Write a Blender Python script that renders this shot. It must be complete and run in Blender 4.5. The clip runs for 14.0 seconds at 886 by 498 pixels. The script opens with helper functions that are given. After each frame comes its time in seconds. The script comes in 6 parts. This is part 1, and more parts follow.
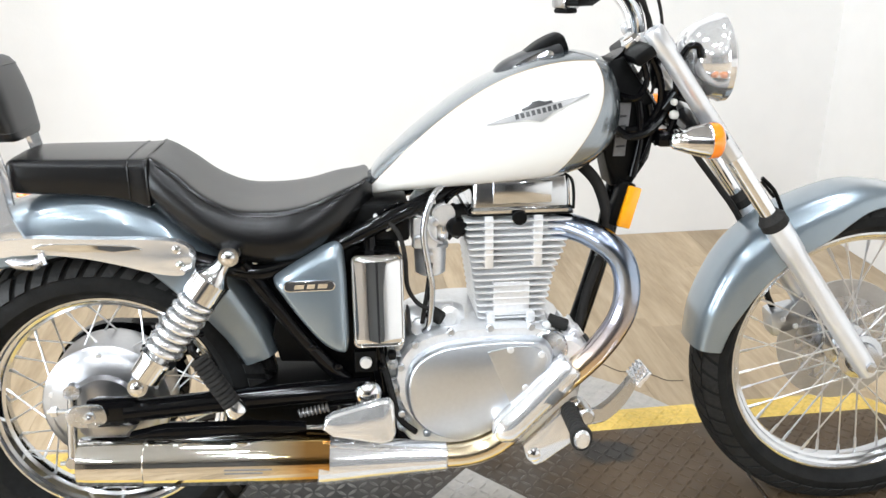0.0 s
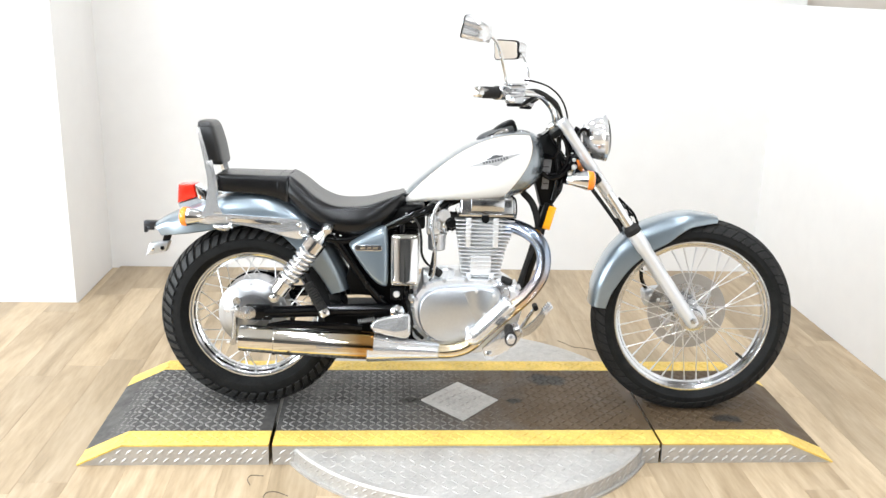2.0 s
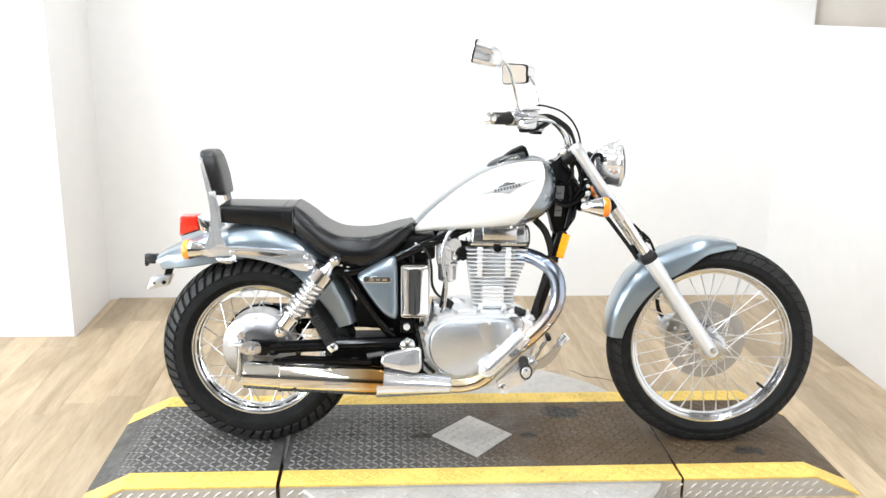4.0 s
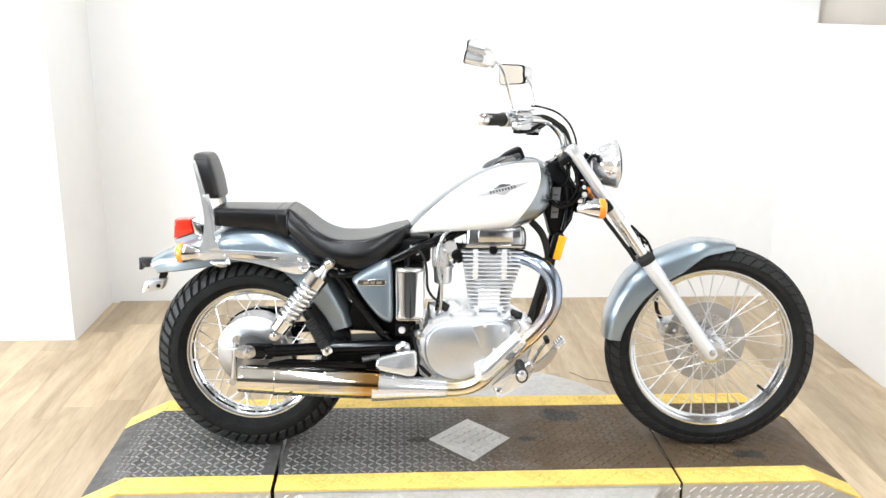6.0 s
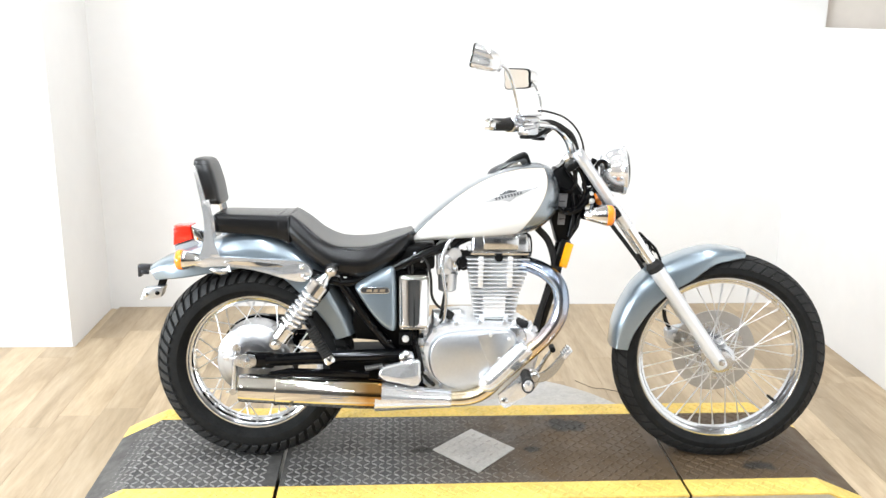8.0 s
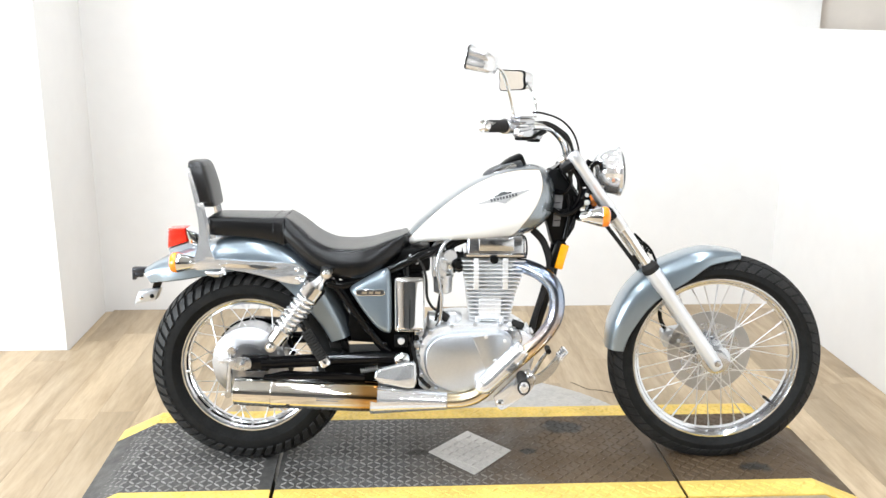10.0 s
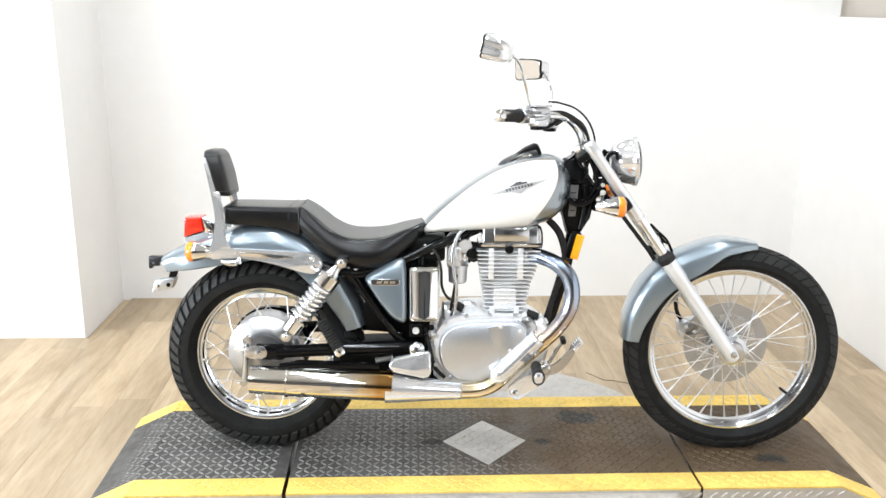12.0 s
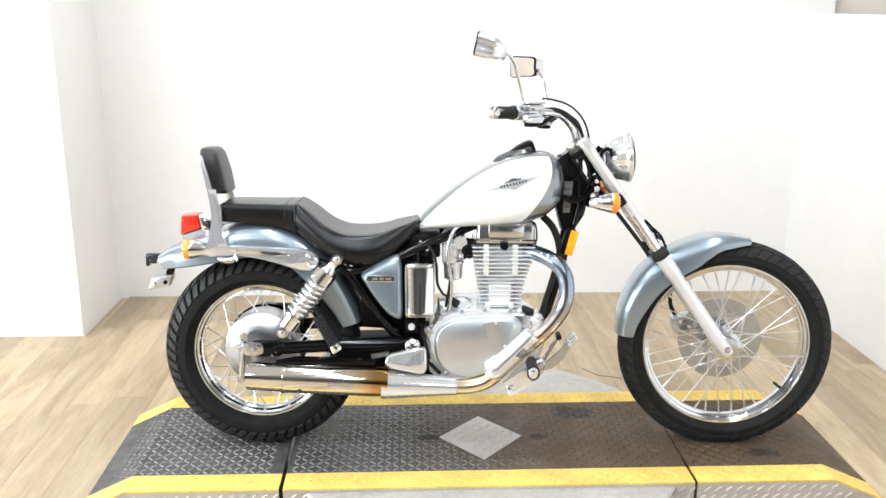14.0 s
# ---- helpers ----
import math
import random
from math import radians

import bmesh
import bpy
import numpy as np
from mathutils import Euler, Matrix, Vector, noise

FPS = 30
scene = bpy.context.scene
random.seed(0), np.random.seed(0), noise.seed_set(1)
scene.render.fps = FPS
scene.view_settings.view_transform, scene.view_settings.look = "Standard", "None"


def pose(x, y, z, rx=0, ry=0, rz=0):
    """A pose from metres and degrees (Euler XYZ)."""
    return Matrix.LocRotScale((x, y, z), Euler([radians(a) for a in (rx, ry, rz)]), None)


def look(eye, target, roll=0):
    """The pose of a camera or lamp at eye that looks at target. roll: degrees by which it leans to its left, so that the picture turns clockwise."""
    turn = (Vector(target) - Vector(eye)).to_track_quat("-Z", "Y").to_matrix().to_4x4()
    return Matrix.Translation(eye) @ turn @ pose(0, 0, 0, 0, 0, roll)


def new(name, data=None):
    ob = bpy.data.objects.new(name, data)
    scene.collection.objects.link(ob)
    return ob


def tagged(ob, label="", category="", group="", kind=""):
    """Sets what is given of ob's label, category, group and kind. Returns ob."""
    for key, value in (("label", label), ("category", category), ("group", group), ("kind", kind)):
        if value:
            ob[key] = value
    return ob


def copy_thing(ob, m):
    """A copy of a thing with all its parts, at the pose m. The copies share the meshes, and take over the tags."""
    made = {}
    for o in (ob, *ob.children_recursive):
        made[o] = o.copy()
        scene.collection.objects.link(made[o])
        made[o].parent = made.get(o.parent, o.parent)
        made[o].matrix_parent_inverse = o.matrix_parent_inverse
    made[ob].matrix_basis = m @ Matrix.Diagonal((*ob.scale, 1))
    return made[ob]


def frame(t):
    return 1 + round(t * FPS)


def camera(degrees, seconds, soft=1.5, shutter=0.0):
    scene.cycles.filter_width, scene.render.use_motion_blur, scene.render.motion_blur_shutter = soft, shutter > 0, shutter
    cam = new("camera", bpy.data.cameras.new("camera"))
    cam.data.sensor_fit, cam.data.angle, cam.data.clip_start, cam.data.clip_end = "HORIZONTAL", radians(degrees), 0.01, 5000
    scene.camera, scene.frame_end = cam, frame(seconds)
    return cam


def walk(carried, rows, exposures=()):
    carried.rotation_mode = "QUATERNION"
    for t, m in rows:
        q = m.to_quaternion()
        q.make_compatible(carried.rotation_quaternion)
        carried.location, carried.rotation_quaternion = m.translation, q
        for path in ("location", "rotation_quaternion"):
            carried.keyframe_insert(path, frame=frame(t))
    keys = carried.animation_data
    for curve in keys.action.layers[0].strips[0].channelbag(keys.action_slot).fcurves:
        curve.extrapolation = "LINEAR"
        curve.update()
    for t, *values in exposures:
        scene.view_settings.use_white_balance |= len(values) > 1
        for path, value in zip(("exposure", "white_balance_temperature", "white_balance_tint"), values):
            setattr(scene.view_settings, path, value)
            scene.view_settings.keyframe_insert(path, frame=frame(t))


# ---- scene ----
cam = camera(52.2, 14.0)
PATH = [
    (0, (-0.324, -1.582, 1.263), (-0.056, 0.262, 0.536), -0.0),
    (0.3, (-0.307, -1.837, 1.381), (-0.155, 0.035, 0.695), -0.1),
    (0.5, (-0.274, -2.018, 1.375), (-0.194, -0.129, 0.724), 1.0),
    (0.8, (-0.270, -2.255, 1.403), (-0.141, -0.36, 0.776), 2.7),
    (1, (-0.281, -2.405, 1.416), (-0.151, -0.47, 0.925), 3.0),
    (1.5, (-0.351, -2.71, 1.464), (-0.195, -0.789, 0.929), 2.4),
    (2, (-0.285, -2.9, 1.451), (-0.163, -0.985, 0.89), 1.6),
    (2.5, (-0.261, -2.981, 1.459), (-0.155, -1.064, 0.901), 2.0),
    (3, (-0.304, -2.881, 1.456), (-0.175, -0.96, 0.918), 3.3),
    (3.2, (-0.349, -2.856, 1.451), (-0.201, -0.929, 0.936), 1.3),
    (5.3, (-0.271, -2.781, 1.452), (-0.158, -0.851, 0.938), 0.8),
    (5.5, (-0.272, -2.783, 1.453), (-0.154, -0.853, 0.942), 0.4),
    (6, (-0.274, -2.785, 1.449), (-0.169, -0.854, 0.937), 0.5),
    (6.5, (-0.267, -2.773, 1.452), (-0.167, -0.839, 0.952), 0.1),
    (7, (-0.282, -2.756, 1.451), (-0.174, -0.825, 0.939), 0.7),
    (7.5, (-0.285, -2.743, 1.447), (-0.176, -0.812, 0.939), 0.8),
    (8, (-0.285, -2.731, 1.446), (-0.18, -0.799, 0.942), 0.6),
    (10.5, (-0.284, -2.727, 1.445), (-0.168, -0.794, 0.945), 0.5),
    (11, (-0.281, -2.727, 1.448), (-0.183, -0.796, 0.937), 0.5),
    (11.5, (-0.277, -2.727, 1.444), (-0.186, -0.798, 0.927), 0.4),
    (12, (-0.279, -2.724, 1.446), (-0.201, -0.796, 0.923), 0.4),
    (12.5, (-0.276, -2.73, 1.442), (-0.187, -0.801, 0.92), 0.3),
    (13, (-0.268, -2.734, 1.447), (-0.19, -0.806, 0.921), 0.1),
    (13.5, (-0.264, -2.744, 1.448), (-0.187, -0.813, 0.933), -0.1),
    (14, (-0.268, -2.742, 1.444), (-0.188, -0.814, 0.918), 0.2),
]
walk(cam, [(t, look(eye, target, roll)) for t, eye, target, roll in PATH],
     [(0.0, -0.13), (0.6, -0.07), (1.2, -0.02), (2.5, 0.0), (5.5, 0.10), (8.0, 0.12), (10.5, 0.03), (14.0, 0.0)])

# ---- light: a closed showroom bay under bright ceiling panels ----
world = bpy.data.worlds.new("world")
world.use_nodes = True
world.node_tree.nodes["Background"].inputs[0].default_value = (0.9, 0.95, 1.0, 1)
world.node_tree.nodes["Background"].inputs[1].default_value = 0.05
scene.world = world
scene.view_settings.exposure = 0.0
CEIL = 3.1
LAMP_POWER = 21.6
# Unseen west windows, added as fill light for the east partition.
FILL_POWER = 112.0
FILL_WINDOWS = [(-4.3, -2.5), (-2.0, -0.2)]
SILL, HEAD = 0.55, 2.3
LAMPS = [(x, y) for y in (-4.5, -3.2, -1.9, -0.65, 0.55) for x in (-2.4, -0.8, 0.8)]


# ---- materials ----
def material(name, color, rough=0.5, metal=0.0, vary=0.0, scale=8.0, bump=0.0, bump_scale=200.0, coat=0.0, wear=0.0, spec=0.5):
    """Principled surface with colour variation at two scales, uneven gloss and fine relief."""
    m = bpy.data.materials.new(name)
    m.use_nodes = True
    nt = m.node_tree
    b = nt.nodes["Principled BSDF"]
    b.inputs["Base Color"].default_value = (*color, 1)
    b.inputs["Roughness"].default_value = rough
    b.inputs["Metallic"].default_value = metal
    b.inputs["Specular IOR Level"].default_value = spec
    b.inputs["Coat Weight"].default_value = coat
    b.inputs["Coat Roughness"].default_value = 0.04
    tc = nt.nodes.new("ShaderNodeTexCoord")

    def tex(sc, detail):
        n = nt.nodes.new("ShaderNodeTexNoise")
        n.inputs["Scale"].default_value = sc
        n.inputs["Detail"].default_value = detail
        nt.links.new(tc.outputs["Object"], n.inputs["Vector"])
        return n

    if vary:
        big, fine = tex(scale, 4), tex(scale * 9, 6)
        mix = nt.nodes.new("ShaderNodeMath")
        mix.operation = "ADD"
        nt.links.new(big.outputs["Fac"], mix.inputs[0])
        nt.links.new(fine.outputs["Fac"], mix.inputs[1])
        ramp = nt.nodes.new("ShaderNodeMapRange")
        ramp.inputs["From Min"].default_value, ramp.inputs["From Max"].default_value = 0.65, 1.35
        ramp.inputs["To Min"].default_value, ramp.inputs["To Max"].default_value = 1 - vary, 1 + vary
        nt.links.new(mix.outputs[0], ramp.inputs["Value"])
        mul = nt.nodes.new("ShaderNodeVectorMath")
        mul.operation = "SCALE"
        mul.inputs[0].default_value = color
        nt.links.new(ramp.outputs[0], mul.inputs["Scale"])
        nt.links.new(mul.outputs[0], b.inputs["Base Color"])
    if wear:
        w = tex(scale * 2.5, 5)
        r = nt.nodes.new("ShaderNodeMapRange")
        r.inputs["From Min"].default_value, r.inputs["From Max"].default_value = 0.35, 0.7
        r.inputs["To Min"].default_value, r.inputs["To Max"].default_value = rough, min(1.0, rough + wear)
        nt.links.new(w.outputs["Fac"], r.inputs["Value"])
        nt.links.new(r.outputs[0], b.inputs["Roughness"])
    if bump:
        n = tex(bump_scale, 3)
        bp = nt.nodes.new("ShaderNodeBump")
        bp.inputs["Strength"].default_value = bump
        bp.inputs["Distance"].default_value = 0.002
        nt.links.new(n.outputs["Fac"], bp.inputs["Height"])
        nt.links.new(bp.outputs[0], b.inputs["Normal"])
    return m


def glowing(name, color, strength):
    m = bpy.data.materials.new(name)
    m.use_nodes = True
    b = m.node_tree.nodes["Principled BSDF"]
    b.inputs["Base Color"].default_value = (0.9, 0.9, 0.9, 1)
    b.inputs["Emission Color"].default_value = (*color, 1)
    b.inputs["Emission Strength"].default_value = strength
    return m


WALL = material("white_wall_paint", (0.73, 0.712, 0.69), 0.55, vary=0.025, scale=1.2, bump=0.15, bump_scale=90)
DARKWALL = material("grey_wall_paint", (0.14, 0.14, 0.14), 0.7, vary=0.1, scale=1.5, bump=0.15, bump_scale=90)
REFLECTED_DARK = material("reflected_dark_paint", (0.015, 0.015, 0.016), 0.6, vary=0.1, scale=2.0)
BEIGE = material("beige_wall_paint", (0.70, 0.64, 0.575), 0.7, vary=0.04, scale=1.5, bump=0.15, bump_scale=90)
CEILING = material("ceiling_paint", (0.42, 0.415, 0.405), 0.9, vary=0.03, scale=3, bump=0.2, bump_scale=60)
LUG = material("scuffed_tread_lugs", (0.19, 0.182, 0.172), 0.42, metal=0.3, vary=0.45, scale=6, wear=0.25)
PLATE = material("worn_black_tread_paint", (0.056, 0.053, 0.050), 0.5, vary=0.55, scale=5, wear=0.3, bump=0.3, bump_scale=120)


def soil(m, spots):
    """Brown grime that thickens towards the front-wheel end, and dark oil spots of (x, y, rx, ry)."""
    nt = m.node_tree
    b = nt.nodes["Principled BSDF"]
    src = b.inputs["Base Color"].links[0].from_socket
    geo, sep = nt.nodes.new("ShaderNodeNewGeometry"), nt.nodes.new("ShaderNodeSeparateXYZ")
    nt.links.new(geo.outputs["Position"], sep.inputs[0])
    n = nt.nodes.new("ShaderNodeTexNoise")
    n.inputs["Scale"].default_value, n.inputs["Detail"].default_value = 7.0, 5
    nt.links.new(geo.outputs["Position"], n.inputs["Vector"])
    ramp = nt.nodes.new("ShaderNodeMapRange")
    ramp.inputs["From Min"].default_value, ramp.inputs["From Max"].default_value = -0.3, 0.45
    ramp.inputs["To Max"].default_value = 2.5
    nt.links.new(sep.outputs["X"], ramp.inputs["Value"])
    mul = nt.nodes.new("ShaderNodeMath")
    mul.operation = "MULTIPLY"
    mul.use_clamp = True
    nt.links.new(ramp.outputs[0], mul.inputs[0])
    nt.links.new(n.outputs["Fac"], mul.inputs[1])
    mix = nt.nodes.new("ShaderNodeMix")
    mix.data_type = "RGBA"
    mix.inputs[7].default_value = (0.076, 0.048, 0.024, 1)
    nt.links.new(mul.outputs[0], mix.inputs[0])
    nt.links.new(src, mix.inputs[6])
    out = mix.outputs[2]
    for x, y, rx, ry in spots:
        off = nt.nodes.new("ShaderNodeVectorMath")
        off.operation = "MULTIPLY_ADD"
        off.inputs[1].default_value, off.inputs[2].default_value = (1 / rx, 1 / ry, 0), (-x / rx, -y / ry, 0)
        nt.links.new(geo.outputs["Position"], off.inputs[0])
        dist = nt.nodes.new("ShaderNodeVectorMath")
        dist.operation = "LENGTH"
        nt.links.new(off.outputs[0], dist.inputs[0])
        rag = nt.nodes.new("ShaderNodeTexNoise")
        rag.inputs["Scale"].default_value, rag.inputs["Detail"].default_value = 22.0, 4
        nt.links.new(geo.outputs["Position"], rag.inputs["Vector"])
        add = nt.nodes.new("ShaderNodeMath")
        add.operation = "MULTIPLY_ADD"
        add.inputs[1].default_value = 1.3
        nt.links.new(rag.outputs["Fac"], add.inputs[0])
        nt.links.new(dist.outputs["Value"], add.inputs[2])
        edge = nt.nodes.new("ShaderNodeMapRange")
        edge.inputs["From Min"].default_value, edge.inputs["From Max"].default_value = 1.75, 1.35
        nt.links.new(add.outputs[0], edge.inputs["Value"])
        spot = nt.nodes.new("ShaderNodeMix")
        spot.data_type = "RGBA"
        spot.inputs[7].default_value = (0.022, 0.018, 0.014, 1)
        nt.links.new(edge.outputs[0], spot.inputs[0])
        nt.links.new(out, spot.inputs[6])
        out = spot.outputs[2]
    nt.links.new(out, b.inputs["Base Color"])


OIL = [(0.305, 0.122, 0.075, 0.055), (0.16, -0.055, 0.03, 0.02), (-0.20, -0.05, 0.035, 0.02), (0.86, -0.19, 0.05, 0.03)]
soil(PLATE, OIL)
soil(LUG, OIL)
YELLOW = material("yellow_safety_paint", (0.66, 0.455, 0.105), 0.45, vary=0.24, scale=11, wear=0.25, bump=0.2, bump_scale=150)
STEEL = material("bare_tread_plate", (0.47, 0.45, 0.425), 0.42, metal=0.6, vary=0.14, scale=9, wear=0.25, bump=0.2, bump_scale=160)
LAMP_GLOW = glowing("lamp_diffuser", (0.92, 0.97, 1.0), 12.0)
FILL_PANE = glowing("fill_pane_glow", (0.82, 0.92, 1.0), 2.0)
LAMP_FRAME = material("white_enamel", (0.8, 0.8, 0.8), 0.4, vary=0.02)


def wood_material():
    """Pale oak vinyl plank: long grain, knots of darker tone, each board its own shade."""
    m = bpy.data.materials.new("pale_oak_plank")
    m.use_nodes = True
    nt = m.node_tree
    b = nt.nodes["Principled BSDF"]
    b.inputs["Roughness"].default_value = 0.42
    geo, info = nt.nodes.new("ShaderNodeNewGeometry"), nt.nodes.new("ShaderNodeObjectInfo")
    shift = nt.nodes.new("ShaderNodeVectorMath")
    shift.operation = "MULTIPLY_ADD"
    shift.inputs[1].default_value = (0.0, 0.0, 40.0)
    comb = nt.nodes.new("ShaderNodeCombineXYZ")
    for i in range(3):
        nt.links.new(info.outputs["Random"], comb.inputs[i])
    nt.links.new(comb.outputs[0], shift.inputs[0])
    nt.links.new(geo.outputs["Position"], shift.inputs[2])
    stretch = nt.nodes.new("ShaderNodeMapping")
    stretch.inputs["Scale"].default_value = (9.0, 1.1, 1.0)
    nt.links.new(shift.outputs[0], stretch.inputs["Vector"])
    broad = nt.nodes.new("ShaderNodeTexNoise")
    broad.inputs["Scale"].default_value, broad.inputs["Detail"].default_value, broad.inputs["Distortion"].default_value = 1.2, 5, 1.2
    nt.links.new(stretch.outputs[0], broad.inputs["Vector"])
    fine = nt.nodes.new("ShaderNodeTexNoise")
    fine.inputs["Scale"].default_value, fine.inputs["Detail"].default_value = 11.0, 6
    nt.links.new(stretch.outputs[0], fine.inputs["Vector"])
    ramp = nt.nodes.new("ShaderNodeValToRGB")
    ramp.color_ramp.elements[0].position, ramp.color_ramp.elements[0].color = 0.28, (0.243, 0.172, 0.098, 1)
    ramp.color_ramp.elements[1].position, ramp.color_ramp.elements[1].color = 0.72, (0.462, 0.358, 0.238, 1)
    mid = ramp.color_ramp.elements.new(0.5)
    mid.color = (0.360, 0.269, 0.168, 1)
    mixf = nt.nodes.new("ShaderNodeMath")
    mixf.operation = "MULTIPLY_ADD"
    mixf.inputs[1].default_value = 0.35
    nt.links.new(fine.outputs["Fac"], mixf.inputs[0])
    half = nt.nodes.new("ShaderNodeMath")
    half.operation = "MULTIPLY_ADD"
    half.inputs[1].default_value, half.inputs[2].default_value = 0.75, -0.05
    nt.links.new(broad.outputs["Fac"], half.inputs[0])
    nt.links.new(half.outputs[0], mixf.inputs[2])
    nt.links.new(mixf.outputs[0], ramp.inputs["Fac"])
    tone = nt.nodes.new("ShaderNodeMapRange")
    tone.inputs["To Min"].default_value, tone.inputs["To Max"].default_value = 0.82, 1.14
    nt.links.new(info.outputs["Random"], tone.inputs["Value"])
    mul = nt.nodes.new("ShaderNodeVectorMath")
    mul.operation = "SCALE"
    nt.links.new(ramp.outputs["Color"], mul.inputs[0])
    nt.links.new(tone.outputs[0], mul.inputs["Scale"])
    nt.links.new(mul.outputs[0], b.inputs["Base Color"])
    bp = nt.nodes.new("ShaderNodeBump")
    bp.inputs["Strength"].default_value, bp.inputs["Distance"].default_value = 0.25, 0.001
    nt.links.new(fine.outputs["Fac"], bp.inputs["Height"])
    nt.links.new(bp.outputs[0], b.inputs["Normal"])
    return m


OAK = wood_material()


# ---- mesh helpers ----
def part(name, bm, mat, parent=None, label="", angle=38, flat=False):
    """Links a bmesh as one mesh object under a thing or part."""
    bmesh.ops.recalc_face_normals(bm, faces=bm.faces)
    me = bpy.data.meshes.new(name)
    bm.to_mesh(me)
    bm.free()
    if not flat:
        me.polygons.foreach_set("use_smooth", [True] * len(me.polygons))
        me.set_sharp_from_angle(angle=radians(angle))
    me.materials.append(mat)
    ob = new(name, me)
    if parent:
        ob.parent = parent
    if label:
        ob["label"] = label
    return ob


def box(bm, lo, hi, bevel=0.0, seg=2, m=None):
    got = bmesh.ops.create_cube(bm, size=1.0)["verts"]
    size, mid = Vector(hi) - Vector(lo), (Vector(hi) + Vector(lo)) / 2
    for v in got:
        v.co = Vector((v.co.x * size.x, v.co.y * size.y, v.co.z * size.z)) + mid
    if bevel:
        edges = list({e for v in got for e in v.link_edges})
        out = bmesh.ops.bevel(bm, geom=edges, offset=bevel, segments=seg, affect="EDGES", profile=0.5)
        got = list({v for f in out["faces"] for v in f.verts} | {v for v in got if v.is_valid})
    if m:
        bmesh.ops.transform(bm, matrix=m, verts=got)
    return bm


def skin(bm, rings, closed=True, cap=True, loop=False):
    """Joins rings of points into one surface."""
    vs = [[bm.verts.new(p) for p in r] for r in rings]
    n = len(vs[0])
    pairs = list(zip(vs, vs[1:])) + ([(vs[-1], vs[0])] if loop else [])
    for a, b in pairs:
        for i in range(n if closed else n - 1):
            j = (i + 1) % n
            bm.faces.new((a[i], a[j], b[j], b[i]))
    if cap and closed and not loop:
        bm.faces.new(vs[0][::-1])
        bm.faces.new(vs[-1])
    return bm


def spline(pts, steps=6, closed=False):
    """Catmull-Rom through the points (any dimension)."""
    p = [np.array(q, float) for q in pts]
    n, out = len(p), []
    for i in range(n if closed else n - 1):
        a, b, c, d = (p[(i + k) % n] if closed else p[min(max(i + k, 0), n - 1)] for k in (-1, 0, 1, 2))
        for s in range(steps):
            t = s / steps
            out.append(0.5 * (2 * b + (c - a) * t + (2 * a - 5 * b + 4 * c - d) * t * t + (3 * b - a - 3 * c + d) * t ** 3))
    if not closed:
        out.append(p[-1])
    return out


def tube(bm, pts, r, n=12, steps=6, cap=True):
    """A round tube through points; each may carry its own radius as a fourth number."""
    path = spline([tuple(q) + (() if len(q) == 4 else (r,)) for q in pts], steps) if steps > 1 else [np.array(tuple(q) + (() if len(q) == 4 else (r,)), float) for q in pts]
    rings, side = [], None
    for i, q in enumerate(path):
        d = Vector(path[min(i + 1, len(path) - 1)][:3] - path[max(i - 1, 0)][:3]).normalized()
        if side is None:
            side = d.orthogonal().normalized()
        side = (side - d * side.dot(d)).normalized()
        up = d.cross(side)
        c = Vector(q[:3])
        rings.append([c + (side * math.cos(a) + up * math.sin(a)) * q[3] for a in (2 * math.pi * k / n for k in range(n))])
    return skin(bm, rings, cap=cap)


def lathe(bm, prof, c, axis=(0, 1, 0), n=32, loop=False, cap=True):
    """Turns a profile of (along, radius) about an axis through c."""
    ax = Vector(axis).normalized()
    s = ax.orthogonal().normalized()
    u = ax.cross(s)
    rings = [[Vector(c) + ax * h + (s * math.cos(a) + u * math.sin(a)) * r for a in (2 * math.pi * k / n for k in range(n))] for h, r in prof]
    return skin(bm, rings, loop=loop, cap=cap)


def slab(bm, outline, y0, y1, bevel=0.0, seg=2):
    """A plate cut to an outline in x and z, from y0 (outer face) to y1."""
    a = [bm.verts.new((x, y0, z)) for x, z in outline]
    b = [bm.verts.new((x, y1, z)) for x, z in outline]
    n = len(a)
    front = bm.faces.new(a)
    bm.faces.new(b[::-1])
    for i in range(n):
        bm.faces.new((a[i], b[i], b[(i + 1) % n], a[(i + 1) % n]))
    if bevel:
        bmesh.ops.bevel(bm, geom=list(front.edges), offset=bevel, segments=seg, affect="EDGES", profile=0.5)
    return bm


def pillow(bm, outline, y0, y1, levels=5, keep=0.0):
    """A convex cover: flat back at y0 on the outline, swelling to y1 in the middle; keep: how flat the face stays."""
    o = np.array(outline, float)
    c = o.mean(0)
    rings = []
    for k in range(levels + 1):
        a = k / levels * math.pi / 2 * 0.97
        s = keep + (1 - keep) * math.cos(a)
        rings.append([(c[0] + (x - c[0]) * s, y0 + (y1 - y0) * math.sin(a), c[1] + (z - c[1]) * s) for x, z in o])
    return skin(bm, rings)


def lerp(table, x):
    """Reads a smooth table of (x, value)."""
    xs, vs = [r[0] for r in table], [r[1] for r in table]
    return float(np.interp(x, xs, vs))


# ---- the bay: floor, walls, ceiling ----
BACK, RIGHT, LEFT, REAR, JOG = 1.68, 1.68, -4.2, -8.5, 1.12
CORNER = -1.715
PANEL_H = 1.40


def structure(name, bm, mat, label, category):
    return tagged(part(name, bm, mat, flat=True), label, category, kind="structure")


